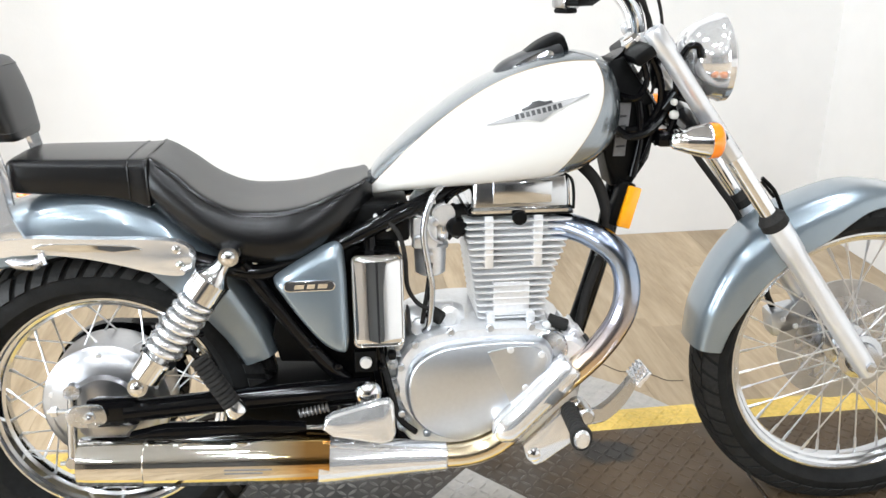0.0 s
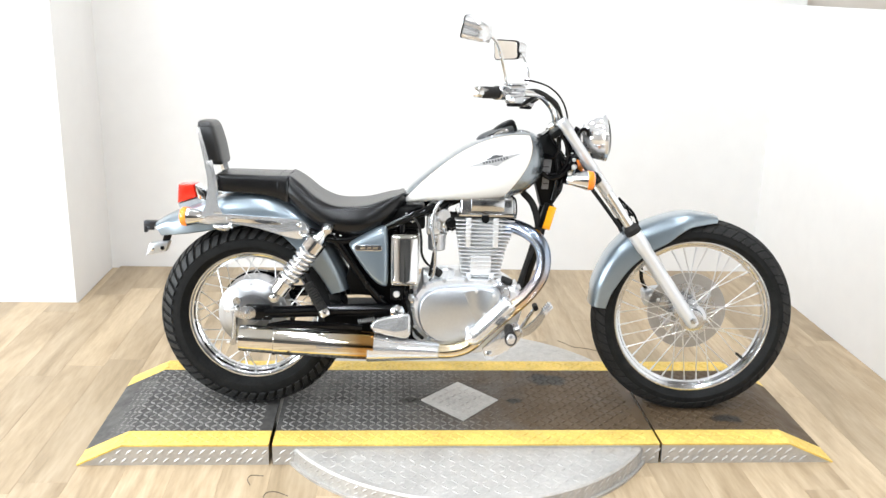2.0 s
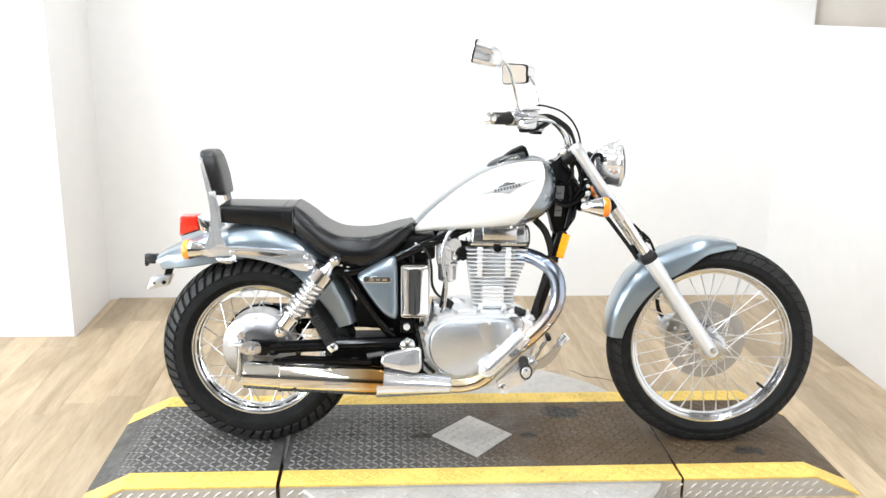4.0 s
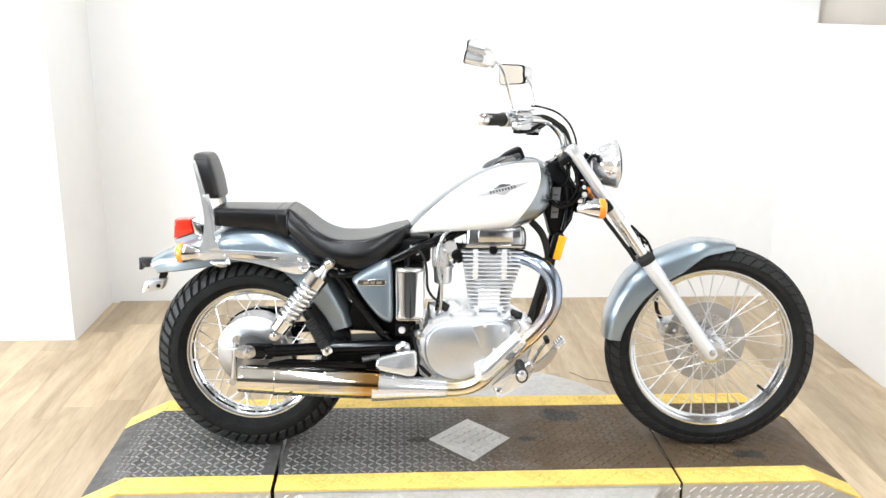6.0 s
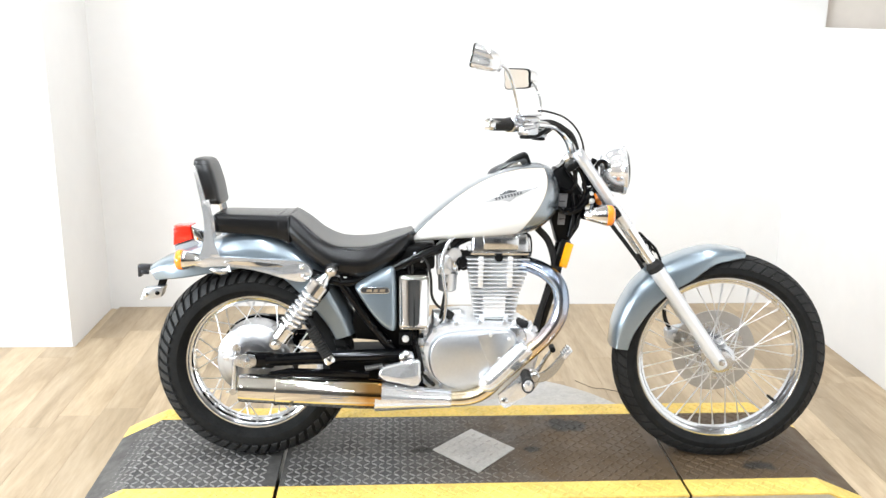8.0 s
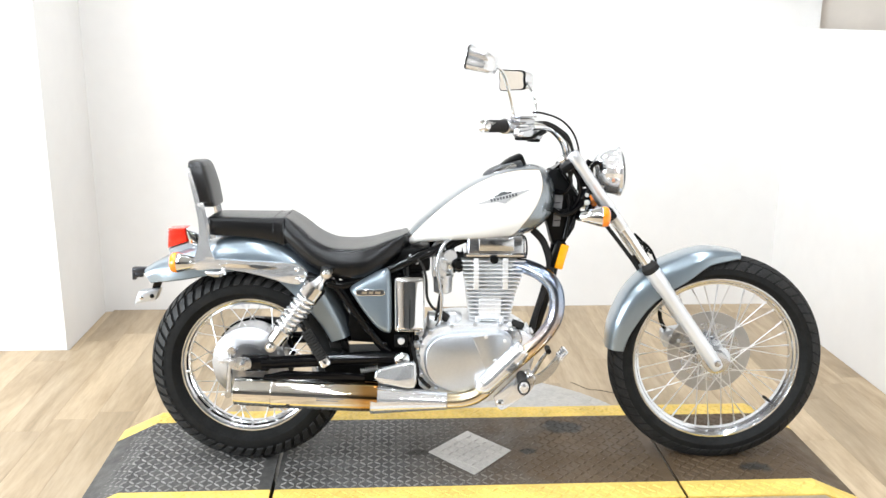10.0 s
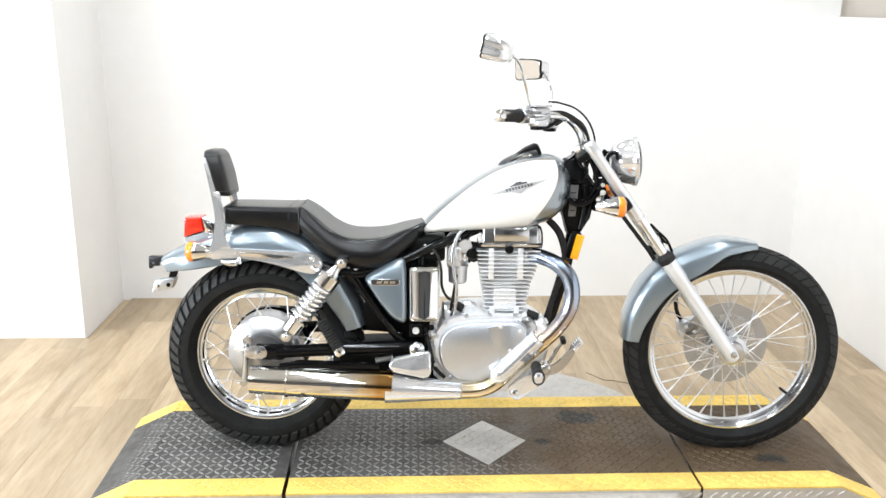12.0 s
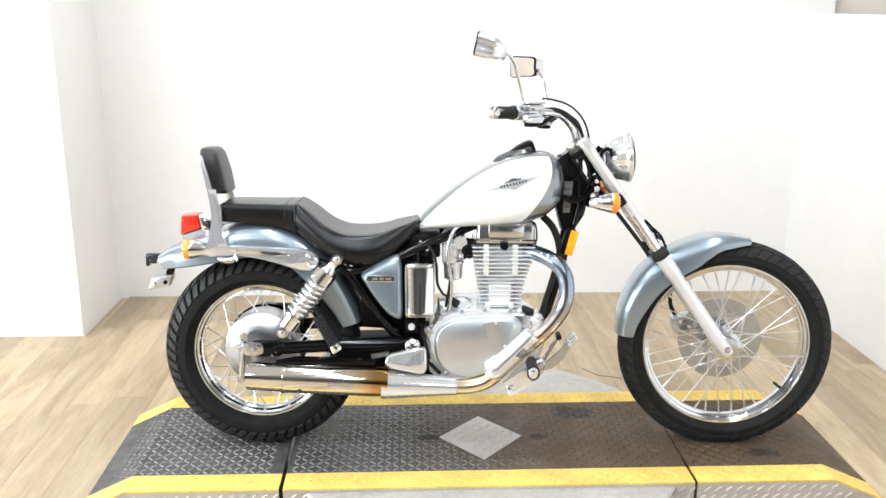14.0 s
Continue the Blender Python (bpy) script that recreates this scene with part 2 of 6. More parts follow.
floor = structure("floor", box(bmesh.new(), (LEFT, REAR, -0.15), (3.2, 2.6, -0.012)), OAK, "pale oak plank floor of the display bay", "floor")
structure("wall_north", box(bmesh.new(), (CORNER, BACK, -0.01), (RIGHT + 0.12, BACK + 0.15, CEIL)), WALL, "plain white painted back wall", "wall")
structure("wall_northwest", box(bmesh.new(), (LEFT, JOG, -0.01), (CORNER, BACK + 0.15, CEIL)), WALL, "white painted wall jutting forward beside the back wall", "wall")
structure("wall_east", box(bmesh.new(), (RIGHT, REAR, -0.01), (RIGHT + 0.12, BACK, PANEL_H)), WALL, "white half-height partition wall", "wall")
structure("wall_far_east", box(bmesh.new(), (3.0, REAR, -0.01), (3.15, 2.45, CEIL)), BEIGE, "beige wall behind the partition", "wall")
structure("wall_far_north", box(bmesh.new(), (RIGHT + 0.12, BACK + 0.05, -0.01), (3.0, BACK + 0.2, CEIL)), BEIGE, "beige wall behind the partition", "wall")
# Closing wall out of view, kept dark to deepen reflections in the chrome.
structure("wall_south", box(bmesh.new(), (LEFT - 0.15, REAR - 0.15, -0.01), (3.15, REAR, CEIL)), DARKWALL, "unseen grey wall closing the room, dark for contrast in reflections", "wall")
# Unseen dark panel, added so the chrome airbox cover mirrors a dark band.
door = tagged(part("door_1", box(bmesh.new(), (-1.05, REAR, 0.0), (0.35, REAR + 0.06, 2.35), 0.006), REFLECTED_DARK, flat=True), "unseen dark panel added for the chrome cover to mirror", "door", kind="structure")
bm = bmesh.new()
(w0, w1), (w2, w3) = FILL_WINDOWS
for y0, y1, z0, z1 in ((REAR, BACK + 0.15, -0.01, SILL), (REAR, BACK + 0.15, HEAD, CEIL), (REAR, w0, SILL, HEAD), (w1, w2, SILL, HEAD), (w3, BACK + 0.15, SILL, HEAD)):
    box(bm, (LEFT - 0.15, y0, z0), (LEFT, y1, z1))
structure("wall_west", bm, BEIGE, "beige painted side wall of the showroom", "wall")
structure("ceiling", box(bmesh.new(), (LEFT - 0.15, REAR - 0.15, CEIL), (3.15, 2.6, CEIL + 0.12)), CEILING, "plain pale ceiling", "ceiling")

# added window openings out of view, each with a glowing pane and fill lamp
for i, (y0, y1) in enumerate(FILL_WINDOWS):
    win = tagged(new("window_%d" % (i + 1)), "unseen window added to the west wall to brighten the partition", "window", kind="structure")
    bm = bmesh.new()
    for lo, hi in (((y0, SILL), (y1, SILL + 0.06)), ((y0, HEAD - 0.06), (y1, HEAD)), ((y0, SILL + 0.06), (y0 + 0.06, HEAD - 0.06)), ((y1 - 0.06, SILL + 0.06), (y1, HEAD - 0.06))):
        box(bm, (LEFT - 0.11, lo[0], lo[1]), (LEFT - 0.05, hi[0], hi[1]), 0.004)
    part("window_frame", bm, LAMP_FRAME, win, flat=True)
    part("pane", box(bmesh.new(), (LEFT - 0.085, y0 + 0.05, SILL + 0.05), (LEFT - 0.079, y1 - 0.05, HEAD - 0.05)), FILL_PANE, win, "glowing pane of the added fill window", flat=True)
    data = bpy.data.lights.new("window_light", "AREA")
    data.shape, data.size, data.size_y, data.energy, data.color = "RECTANGLE", HEAD - SILL - 0.14, y1 - y0 - 0.14, FILL_POWER, (0.82, 0.92, 1.0)
    new("window_light", data).matrix_basis = pose(LEFT - 0.04, (y0 + y1) / 2, (SILL + HEAD) / 2, 0, -90, 0)


def ceiling_light():
    root = tagged(new("ceiling_light"), "round recessed white ceiling downlight, switched on", "ceiling light", "ceiling downlights")
    part("frame", lathe(bmesh.new(), [(0.0, 0.150), (-0.012, 0.150), (-0.020, 0.140), (-0.020, 0.132), (0.0, 0.128)], (0, 0, 0), (0, 0, 1), 40, loop=True), LAMP_FRAME, root)
    part("diffuser", lathe(bmesh.new(), [(0.0, 0.128), (-0.006, 0.128), (-0.010, 0.06), (-0.011, 0.005)], (0, 0, 0), (0, 0, 1), 40), LAMP_GLOW, root)
    return root


first = ceiling_light()
first.matrix_basis = pose(*LAMPS[0], CEIL)
for x, y in LAMPS[1:]:
    copy_thing(first, pose(x, y, CEIL))
for x, y in LAMPS:
    data = bpy.data.lights.new("panel_light", "AREA")
    data.shape, data.size, data.energy, data.color = "DISK", 0.25, LAMP_POWER, (0.86, 0.925, 1.0)
    new("panel_light", data).matrix_basis = pose(x, y, CEIL - 0.022)

# ---- the tread-plate platform on its turntable ----
TOP = 0.07
Y0, Y1 = -0.36, 0.29
BAND0, BAND1 = -0.268, 0.205


def lug_field(bm, spots, up, tall=0.0024, long=0.0145, wide=0.0042):
    """Raised tread lugs: low lens shapes. spots: (centre, direction)."""
    up = Vector(up)
    for c, d in spots:
        c, d = Vector(c), Vector(d).normalized()
        s = up.cross(d)
        base = [c + d * long, c + d * long * 0.33 + s * wide, c - d * long * 0.33 + s * wide, c - d * long, c - d * long * 0.33 - s * wide, c + d * long * 0.33 - s * wide]
        vs = [bm.verts.new(p) for p in base]
        a, b = bm.verts.new(c + d * long * 0.5 + up * tall), bm.verts.new(c - d * long * 0.5 + up * tall)
        bm.faces.new((vs[0], vs[1], a))
        bm.faces.new((vs[1], vs[2], b, a))
        bm.faces.new((vs[2], vs[3], b))
        bm.faces.new((vs[3], vs[4], b))
        bm.faces.new((vs[4], vs[5], a, b))
        bm.faces.new((vs[5], vs[0], a))
    return bm


def lug_grid(x0, x1, y0, y1, pitch=0.0235):
    for i in range(int((x1 - x0) / pitch)):
        for j in range(int((y1 - y0) / pitch)):
            yield x0 + pitch * (i + 0.5), y0 + pitch * (j + 0.5), (1, 1, 0) if (i + j) % 2 else (1, -1, 0)


def height(x, lo, hi, ramp_lo, ramp_hi):
    if x < ramp_lo:
        return TOP * (x - lo) / (ramp_lo - lo)
    if x > ramp_hi:
        return TOP * (hi - x) / (hi - ramp_hi)
    return TOP


def platform_section(label, lo, hi, ramp_lo, ramp_hi):
    """One section of the stand: folded top, bare sides, painted edge bands, raised tread lugs."""
    root = tagged(new("display_platform"), label, "platform", "sections of the display platform")
    xs = sorted({lo, ramp_lo, ramp_hi, hi})
    prof = [(x, max(height(x, lo, hi, ramp_lo, ramp_hi), 0.004)) for x in xs]
    lug_rows = {"top": [], "band": [], "side": []}

    def strip(y0, y1, lift):
        bm = bmesh.new()
        top = [(x, z + lift) for x, z in prof]
        rings = [[(x, y, z) for x, z in top] + [(x, y, z - 0.006) for x, z in reversed(top)] for y in (y0, y1)]
        return skin(bm, rings)

    part("deck", strip(BAND0, BAND1, 0.0), PLATE, root, "worn dark grey tread plate", flat=True)
    part("edge_band", strip(Y0, BAND0, 0.0), YELLOW, root, "yellow painted edge band", flat=True)
    part("edge_band", strip(BAND1, Y1, 0.0), YELLOW, root, "yellow painted edge band", flat=True)
    for y, s in ((Y0 + 0.002, 1), (Y1 - 0.002, -1)):
        bm = bmesh.new()
        outline = [(x, z - 0.006) for x, z in prof] + [(hi, 0.0), (lo, 0.0)]
        if ramp_lo > lo:
            outline = [q for q in outline if q != (lo, prof[0][1] - 0.006)]
        if ramp_hi < hi:
            outline = [q for q in outline if q != (hi, prof[-1][1] - 0.006)]
        slab(bm, outline, y, y + 0.005 * s)
        part("side_plate", bm, STEEL, root, "bare steel tread plate skirt", flat=True)
    for name, y0, y1, mat in (("deck_tread", BAND0, BAND1, LUG), ("band_tread", Y0 + 0.005, BAND0, YELLOW), ("band_tread", BAND1, Y1 - 0.005, YELLOW)):
        bm = bmesh.new()
        spots = []
        for x, y, d in lug_grid(lo + 0.012, hi - 0.012, y0, y1):
            if abs(x + 0.031) / 0.135 + abs(y + 0.053) / 0.15 < 1.06:
                continue
            z = height(x, lo, hi, ramp_lo, ramp_hi)
            slope = (height(x + 0.005, lo, hi, ramp_lo, ramp_hi) - height(x - 0.005, lo, hi, ramp_lo, ramp_hi)) / 0.01
            spots.append(((x, y, z), (1, d[1], slope)))
        tagged(part(name, lug_field(bm, spots, (0, 0, 1)), mat, root, angle=10), kind="stuff")
    bm, spots = bmesh.new(), []
    for i in range(int((hi - lo) / 0.032)):
        for j in range(2):
            x, z = lo + 0.032 * (i + 0.5 + 0.5 * j), 0.016 + 0.028 * j
            if z + 0.012 < height(x, lo, hi, ramp_lo, ramp_hi) - 0.006:
                spots.append(((x, Y0 + 0.002, z), (1, 0, 0.8)))
    tagged(part("side_tread", lug_field(bm, spots, (0, -1, 0)), STEEL, root, angle=10), kind="stuff")
    return root


platform_section("ramped dark tread-plate platform end with yellow edges", -1.235, -0.648, -1.095, -0.648)
middle = platform_section("dark tread-plate platform middle with yellow edges", -0.636, 0.585, -0.636, 0.585)
platform_section("ramped brownish tread-plate platform end with yellow edges", 0.594, 1.16, 0.594, 1.01)

# a bare steel diamond let into the middle deck
bm = bmesh.new()
DIA = [(0.103, -0.05), (-0.028, 0.098), (-0.166, -0.05), (-0.030, -0.206)]
a = [bm.verts.new((x, y, TOP + 0.0026)) for x, y in DIA]
b = [bm.verts.new((x, y, TOP - 0.003)) for x, y in DIA]
bm.faces.new(a)
for i in range(4):
    bm.faces.new((a[i], b[i], b[(i + 1) % 4], a[(i + 1) % 4]))
part("diamond_plate", bm, STEEL, middle, "bare steel diamond-shaped plate", flat=True)
spots = [((x, y, TOP + 0.0024), d) for x, y, d in lug_grid(-0.18, 0.12, -0.22, 0.12) if abs(x + 0.031) / 0.135 + abs(y + 0.053) / 0.15 < 0.86]
tagged(part("diamond_tread", lug_field(bmesh.new(), spots, (0, 0, 1)), STEEL, middle, angle=10), kind="stuff")


def turntable():
    root = tagged(new("turntable"), "round bare steel tread-plate turntable under the platform", "turntable")
    cx, cy, r = -0.02, -0.015, 0.648
    bm = bmesh.new()
    lathe(bm, [(0.0, r + 0.012), (0.008, r + 0.012), (0.008, r + 0.002), (0.050, r), (0.056, r - 0.006), (0.0565, 0.3), (0.0565, 0.01)], (cx, cy, 0), (0, 0, 1), 96)
    part("disc", bm, STEEL, root, angle=30)
    bm, spots = bmesh.new(), []
    for x, y, d in lug_grid(-r, r, -r, r, 0.03):
        if math.hypot(x, y) < r - 0.02 and not (Y0 - 0.005 < y + cy < Y1 + 0.005):
            spots.append(((x + cx, y + cy, 0.0563), d))
    tagged(part("tread", lug_field(bm, spots, (0, 0, 1), 0.0013), STEEL, root, angle=10), kind="stuff")
    bm = bmesh.new()
    for i in range(132):
        a = 2 * math.pi * i / 132
        n = Vector((math.cos(a), math.sin(a), 0))
        t = Vector((-n.y, n.x, 0))
        for z, s in ((0.02, 1), (0.039, -1)):
            lug_field(bm, [(Vector((cx, cy, z)) + n * (r + 0.001), t + Vector((0, 0, 0.8)))], n, 0.002, 0.012, 0.0034)
    tagged(part("rim_tread", bm, STEEL, root, angle=10), kind="stuff")
    return root


turntable()

# ---- the motorcycle: materials ----
CHROME = material("chrome", (0.74, 0.75, 0.765), 0.03, metal=1.0, wear=0.06, scale=10)
POLISHED = material("polished_alloy", (0.54, 0.55, 0.57), 0.18, metal=1.0, vary=0.05, scale=9, wear=0.12)
BRUSHED = material("brushed_alloy", (0.60, 0.625, 0.66), 0.33, metal=0.95, vary=0.04, scale=14, bump=0.06, bump_scale=300)
# Chrome with diffuse white mixed in, standing in for bright reflections.
LIT_CHROME = material("lit_chrome", (0.74, 0.74, 0.745), 0.08, metal=0.74, vary=0.02, scale=12)
RIM = material("rim_chrome", (0.66, 0.675, 0.70), 0.11, metal=1.0, wear=0.08, scale=10)
# Barrel colour kept matt and pale to lift the shaded gaps between fins.
FIN_GAP_PALE = material("cast_barrel_alloy", (0.78, 0.78, 0.785), 0.55, metal=0.0, vary=0.15, scale=20)
CAST = material("cast_alloy", (0.79, 0.795, 0.805), 0.34, metal=0.6, vary=0.08, scale=16, bump=0.2, bump_scale=300)
FORK_ALLOY = material("satin_fork_alloy", (0.68, 0.69, 0.71), 0.28, metal=0.45, vary=0.03, scale=9, coat=0.6)
FORK_COVER = material("silver_fork_cover", (0.70, 0.71, 0.73), 0.2, metal=0.62, vary=0.03, scale=9)
PAINT = material("blue_grey_metallic_paint", (0.235, 0.285, 0.325), 0.28, metal=0.68, vary=0.03, scale=40, coat=1.0)
BLACK = material("black_frame_enamel", (0.003, 0.003, 0.0034), 0.09, vary=0.2, scale=12, spec=0.20)
PLASTIC = material("black_plastic", (0.0035, 0.0035, 0.0035), 0.4, vary=0.2, scale=20, bump=0.2, bump_scale=260, spec=0.10)
VINYL = material("black_seat_vinyl", (0.004, 0.004, 0.0043), 0.27, vary=0.12, scale=4, bump=0.05, bump_scale=420, spec=0.32)
PAD_VINYL = material("backrest_vinyl", (0.006, 0.006, 0.0065), 0.36, vary=0.15, scale=6, bump=0.06, bump_scale=420, spec=0.5)
# Dusty rear blocks, paler than TREAD: edge sheen is put into the colour.
REAR_TREAD = material("dusty_sheen_tread_rubber", (0.024, 0.0238, 0.0235), 0.5, vary=0.35, scale=16, bump=0.25, bump_scale=240, spec=0.25)
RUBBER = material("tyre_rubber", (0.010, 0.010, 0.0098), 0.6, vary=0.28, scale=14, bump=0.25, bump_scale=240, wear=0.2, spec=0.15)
# Dusty block tops, also lightened against RUBBER so the shaded grooves stand out.
TREAD = material("dusty_lit_tread_rubber", (0.022, 0.0215, 0.021), 0.6, vary=0.35, scale=16, bump=0.25, bump_scale=240, spec=0.15)
MATT_RUBBER = material("grip_rubber", (0.020, 0.019, 0.018), 0.7, vary=0.2, scale=30, bump=0.4, bump_scale=300, spec=0.15)
AMBER = material("amber_lens", (0.95, 0.24, 0.01), 0.15, coat=1.0, vary=0.08, scale=60)
REFLECT = material("amber_reflector", (1.0, 0.40, 0.005), 0.2, coat=1.0, vary=0.1, scale=70, bump=0.3, bump_scale=400)
RED = material("red_lens", (0.80, 0.028, 0.012), 0.15, coat=1.0, vary=0.12, scale=60)
MIRROR = material("mirror_glass", (0.86, 0.86, 0.85), 0.01, metal=1.0)
STAINLESS = material("spoke_steel", (0.70, 0.70, 0.71), 0.3, metal=0.85)
STICKER = material("printed_label_silver", (0.16, 0.16, 0.165), 0.45, vary=0.25, scale=60)
BADGE_METAL = material("badge_metal", (0.30, 0.295, 0.29), 0.35, metal=0.5, vary=0.1, scale=60)
BADGE_DARK = material("badge_dark_enamel", (0.03, 0.03, 0.032), 0.3)
DRUM_ALLOY = material("satin_drum_alloy", (0.45, 0.455, 0.47), 0.28, metal=1.0, vary=0.06, scale=14, bump=0.06, bump_scale=300)
DISC_STEEL = material("brake_disc_steel", (0.45, 0.445, 0.44), 0.3, metal=0.9, vary=0.08, scale=30, wear=0.1)


def glass_material():
    m = bpy.data.materials.new("clear_lens")
    m.use_nodes = True
    b = m.node_tree.nodes["Principled BSDF"]
    b.inputs["Roughness"].default_value = 0.03
    b.inputs["IOR"].default_value = 1.45
    b.inputs["Transmission Weight"].default_value = 1.0
    return m


GLASS = glass_material()


def tank_material():
    """Pearl white side panels inside a blue-grey body, with a fine tan line on the border."""
    m = bpy.data.materials.new("two_tone_tank_paint")
    m.use_nodes = True
    nt = m.node_tree
    b = nt.nodes["Principled BSDF"]
    b.inputs["Roughness"].default_value = 0.25
    b.inputs["Coat Weight"].default_value = 1.0
    b.inputs["Coat Roughness"].default_value = 0.03
    tc, sep = nt.nodes.new("ShaderNodeTexCoord"), nt.nodes.new("ShaderNodeSeparateXYZ")
    nt.links.new(tc.outputs["Object"], sep.inputs[0])

    def calc(op, a, c):
        n = nt.nodes.new("ShaderNodeMath")
        n.operation = op
        for i, v in enumerate((a, c)):
            if isinstance(v, (int, float)):
                n.inputs[i].default_value = v
            else:
                nt.links.new(v, n.inputs[i])
        return n.outputs[0]

    def poly(value, coeffs):
        """Horner's rule, highest power first."""
        out = coeffs[0]
        for c in coeffs[1:]:
            out = calc("ADD", calc("MULTIPLY", out, value), c)
        return out

    edge_z = poly(sep.outputs["X"], [float(c) for c in np.polyfit(*zip(*TANK_EDGE_TOP), 4)])
    edge_x = poly(sep.outputs["Z"], [float(c) for c in np.polyfit(*zip(*TANK_EDGE_FRONT), 3)])
    below = calc("SUBTRACT", edge_z, sep.outputs["Z"])
    behind = calc("SUBTRACT", edge_x, sep.outputs["X"])
    inside = calc("MINIMUM", below, behind)
    white = calc("GREATER_THAN", inside, 0.0)
    line = calc("LESS_THAN", calc("ABSOLUTE", inside, 0.0), 0.0009)
    mix1 = nt.nodes.new("ShaderNodeMix")
    mix1.data_type = "RGBA"
    mix1.inputs[6].default_value, mix1.inputs[7].default_value = (0.235, 0.265, 0.29, 1), (0.64, 0.635, 0.61, 1)
    nt.links.new(white, mix1.inputs[0])
    mix2 = nt.nodes.new("ShaderNodeMix")
    mix2.data_type = "RGBA"
    mix2.inputs[7].default_value = (0.45, 0.36, 0.25, 1)
    nt.links.new(line, mix2.inputs[0])
    nt.links.new(mix1.outputs[2], mix2.inputs[6])
    nt.links.new(mix2.outputs[2], b.inputs["Base Color"])
    nt.links.new(calc("MULTIPLY", calc("SUBTRACT", 1.0, white), 0.88), b.inputs["Metallic"])
    return m


def header_material():
    """Chromed pipe blued by heat near the port and gold further down."""
    m = bpy.data.materials.new("heat_tinted_chrome")
    m.use_nodes = True
    nt = m.node_tree
    b = nt.nodes["Principled BSDF"]
    b.inputs["Metallic"].default_value, b.inputs["Roughness"].default_value = 1.0, 0.19
    tc, sep = nt.nodes.new("ShaderNodeTexCoord"), nt.nodes.new("ShaderNodeSeparateXYZ")
    nt.links.new(tc.outputs["Object"], sep.inputs[0])
    noise_tex = nt.nodes.new("ShaderNodeTexNoise")
    noise_tex.inputs["Scale"].default_value = 18.0
    nt.links.new(tc.outputs["Object"], noise_tex.inputs["Vector"])
    add = nt.nodes.new("ShaderNodeMath")
    add.operation = "MULTIPLY_ADD"
    add.inputs[1].default_value = 0.05
    nt.links.new(noise_tex.outputs["Fac"], add.inputs[0])
    nt.links.new(sep.outputs["Z"], add.inputs[2])
    r = nt.nodes.new("ShaderNodeMapRange")
    r.inputs["From Min"].default_value, r.inputs["From Max"].default_value = 0.23, 0.66
    nt.links.new(add.outputs[0], r.inputs["Value"])
    ramp = nt.nodes.new("ShaderNodeValToRGB")
    e = ramp.color_ramp.elements
    e[0].position, e[0].color = 0.0, (0.80, 0.70, 0.52, 1)
    e[1].position, e[1].color = 1.0, (0.20, 0.23, 0.29, 1)
    for p, c in ((0.40, (0.80, 0.62, 0.36, 1)), (0.53, (0.62, 0.52, 0.48, 1)), (0.66, (0.50, 0.50, 0.58, 1)), (0.83, (0.30, 0.36, 0.46, 1))):
        e.new(p).color = c
    nt.links.new(r.outputs[0], ramp.inputs["Fac"])
    nt.links.new(ramp.outputs["Color"], b.inputs["Base Color"])
    return m


TANK_EDGE_TOP = [(-0.24, 0.705), (-0.215, 0.730), (-0.129, 0.814), (-0.05, 0.870), (0.02, 0.905), (0.086, 0.924), (0.13, 0.928), (0.22, 0.916)]
TANK_EDGE_FRONT = [(0.70, 0.050), (0.735, 0.076), (0.77, 0.108), (0.81, 0.137), (0.86, 0.160), (0.90, 0.166), (0.95, 0.148)]
TANK_PAINT = tank_material()
HEADER = header_material()

# ---- the motorcycle: x forward, y to its left side, z up from the platform ----
LEAN = 5.0
bike = tagged(new("motorcycle"), "blue-grey and white cruiser motorcycle leaning slightly on the platform", "motorcycle")
bike.matrix_basis = pose(0, -0.070, TOP, -LEAN, 0, -1.92)

AXIS_TOP, AXIS_DIR = Vector((0.225, 0, 0.945)), Vector((0.588, 0, -0.809))
STEER = Matrix.Translation(AXIS_TOP) @ Matrix.Rotation(radians(3.0), 4, AXIS_DIR) @ Matrix.Translation(-AXIS_TOP)


def front(name, bm, mat, parent, label="", **kw):
    """A part that turns with the handlebar."""
    bmesh.ops.transform(bm, matrix=STEER, verts=bm.verts)
    return part(name, bm, mat, parent, label, **kw)


def tyre_point(c, big, tall, wide, u, v, lift=0.0, pinch=7):
    """A point on a tyre: u round the wheel, v across the tread from the crown, both in radians."""
    r = big - tall + (tall + lift) * math.cos(v)
    out = (wide + lift) * (math.sin(v) if abs(v) < math.pi / 2 else math.copysign(abs(math.sin(v)) ** pinch, v))
    return Vector((c[0] + r * math.cos(u), c[1] + out, c[2] + r * math.sin(u)))


def tyre(c, big, tall, wide, bead, pinch=7, n=96):
    bm = bmesh.new()
    end = math.acos((bead - big + tall) / tall)
    vs = [end * (2 * k / 22 - 1) for k in range(23)]
    rings = []
    for i in range(n):
        u = 2 * math.pi * i / n
        rings.append([tyre_point(c, big, tall, wide, u, v, 0.0, pinch) for v in vs])
    return skin(bm, rings, closed=False, cap=False, loop=True)


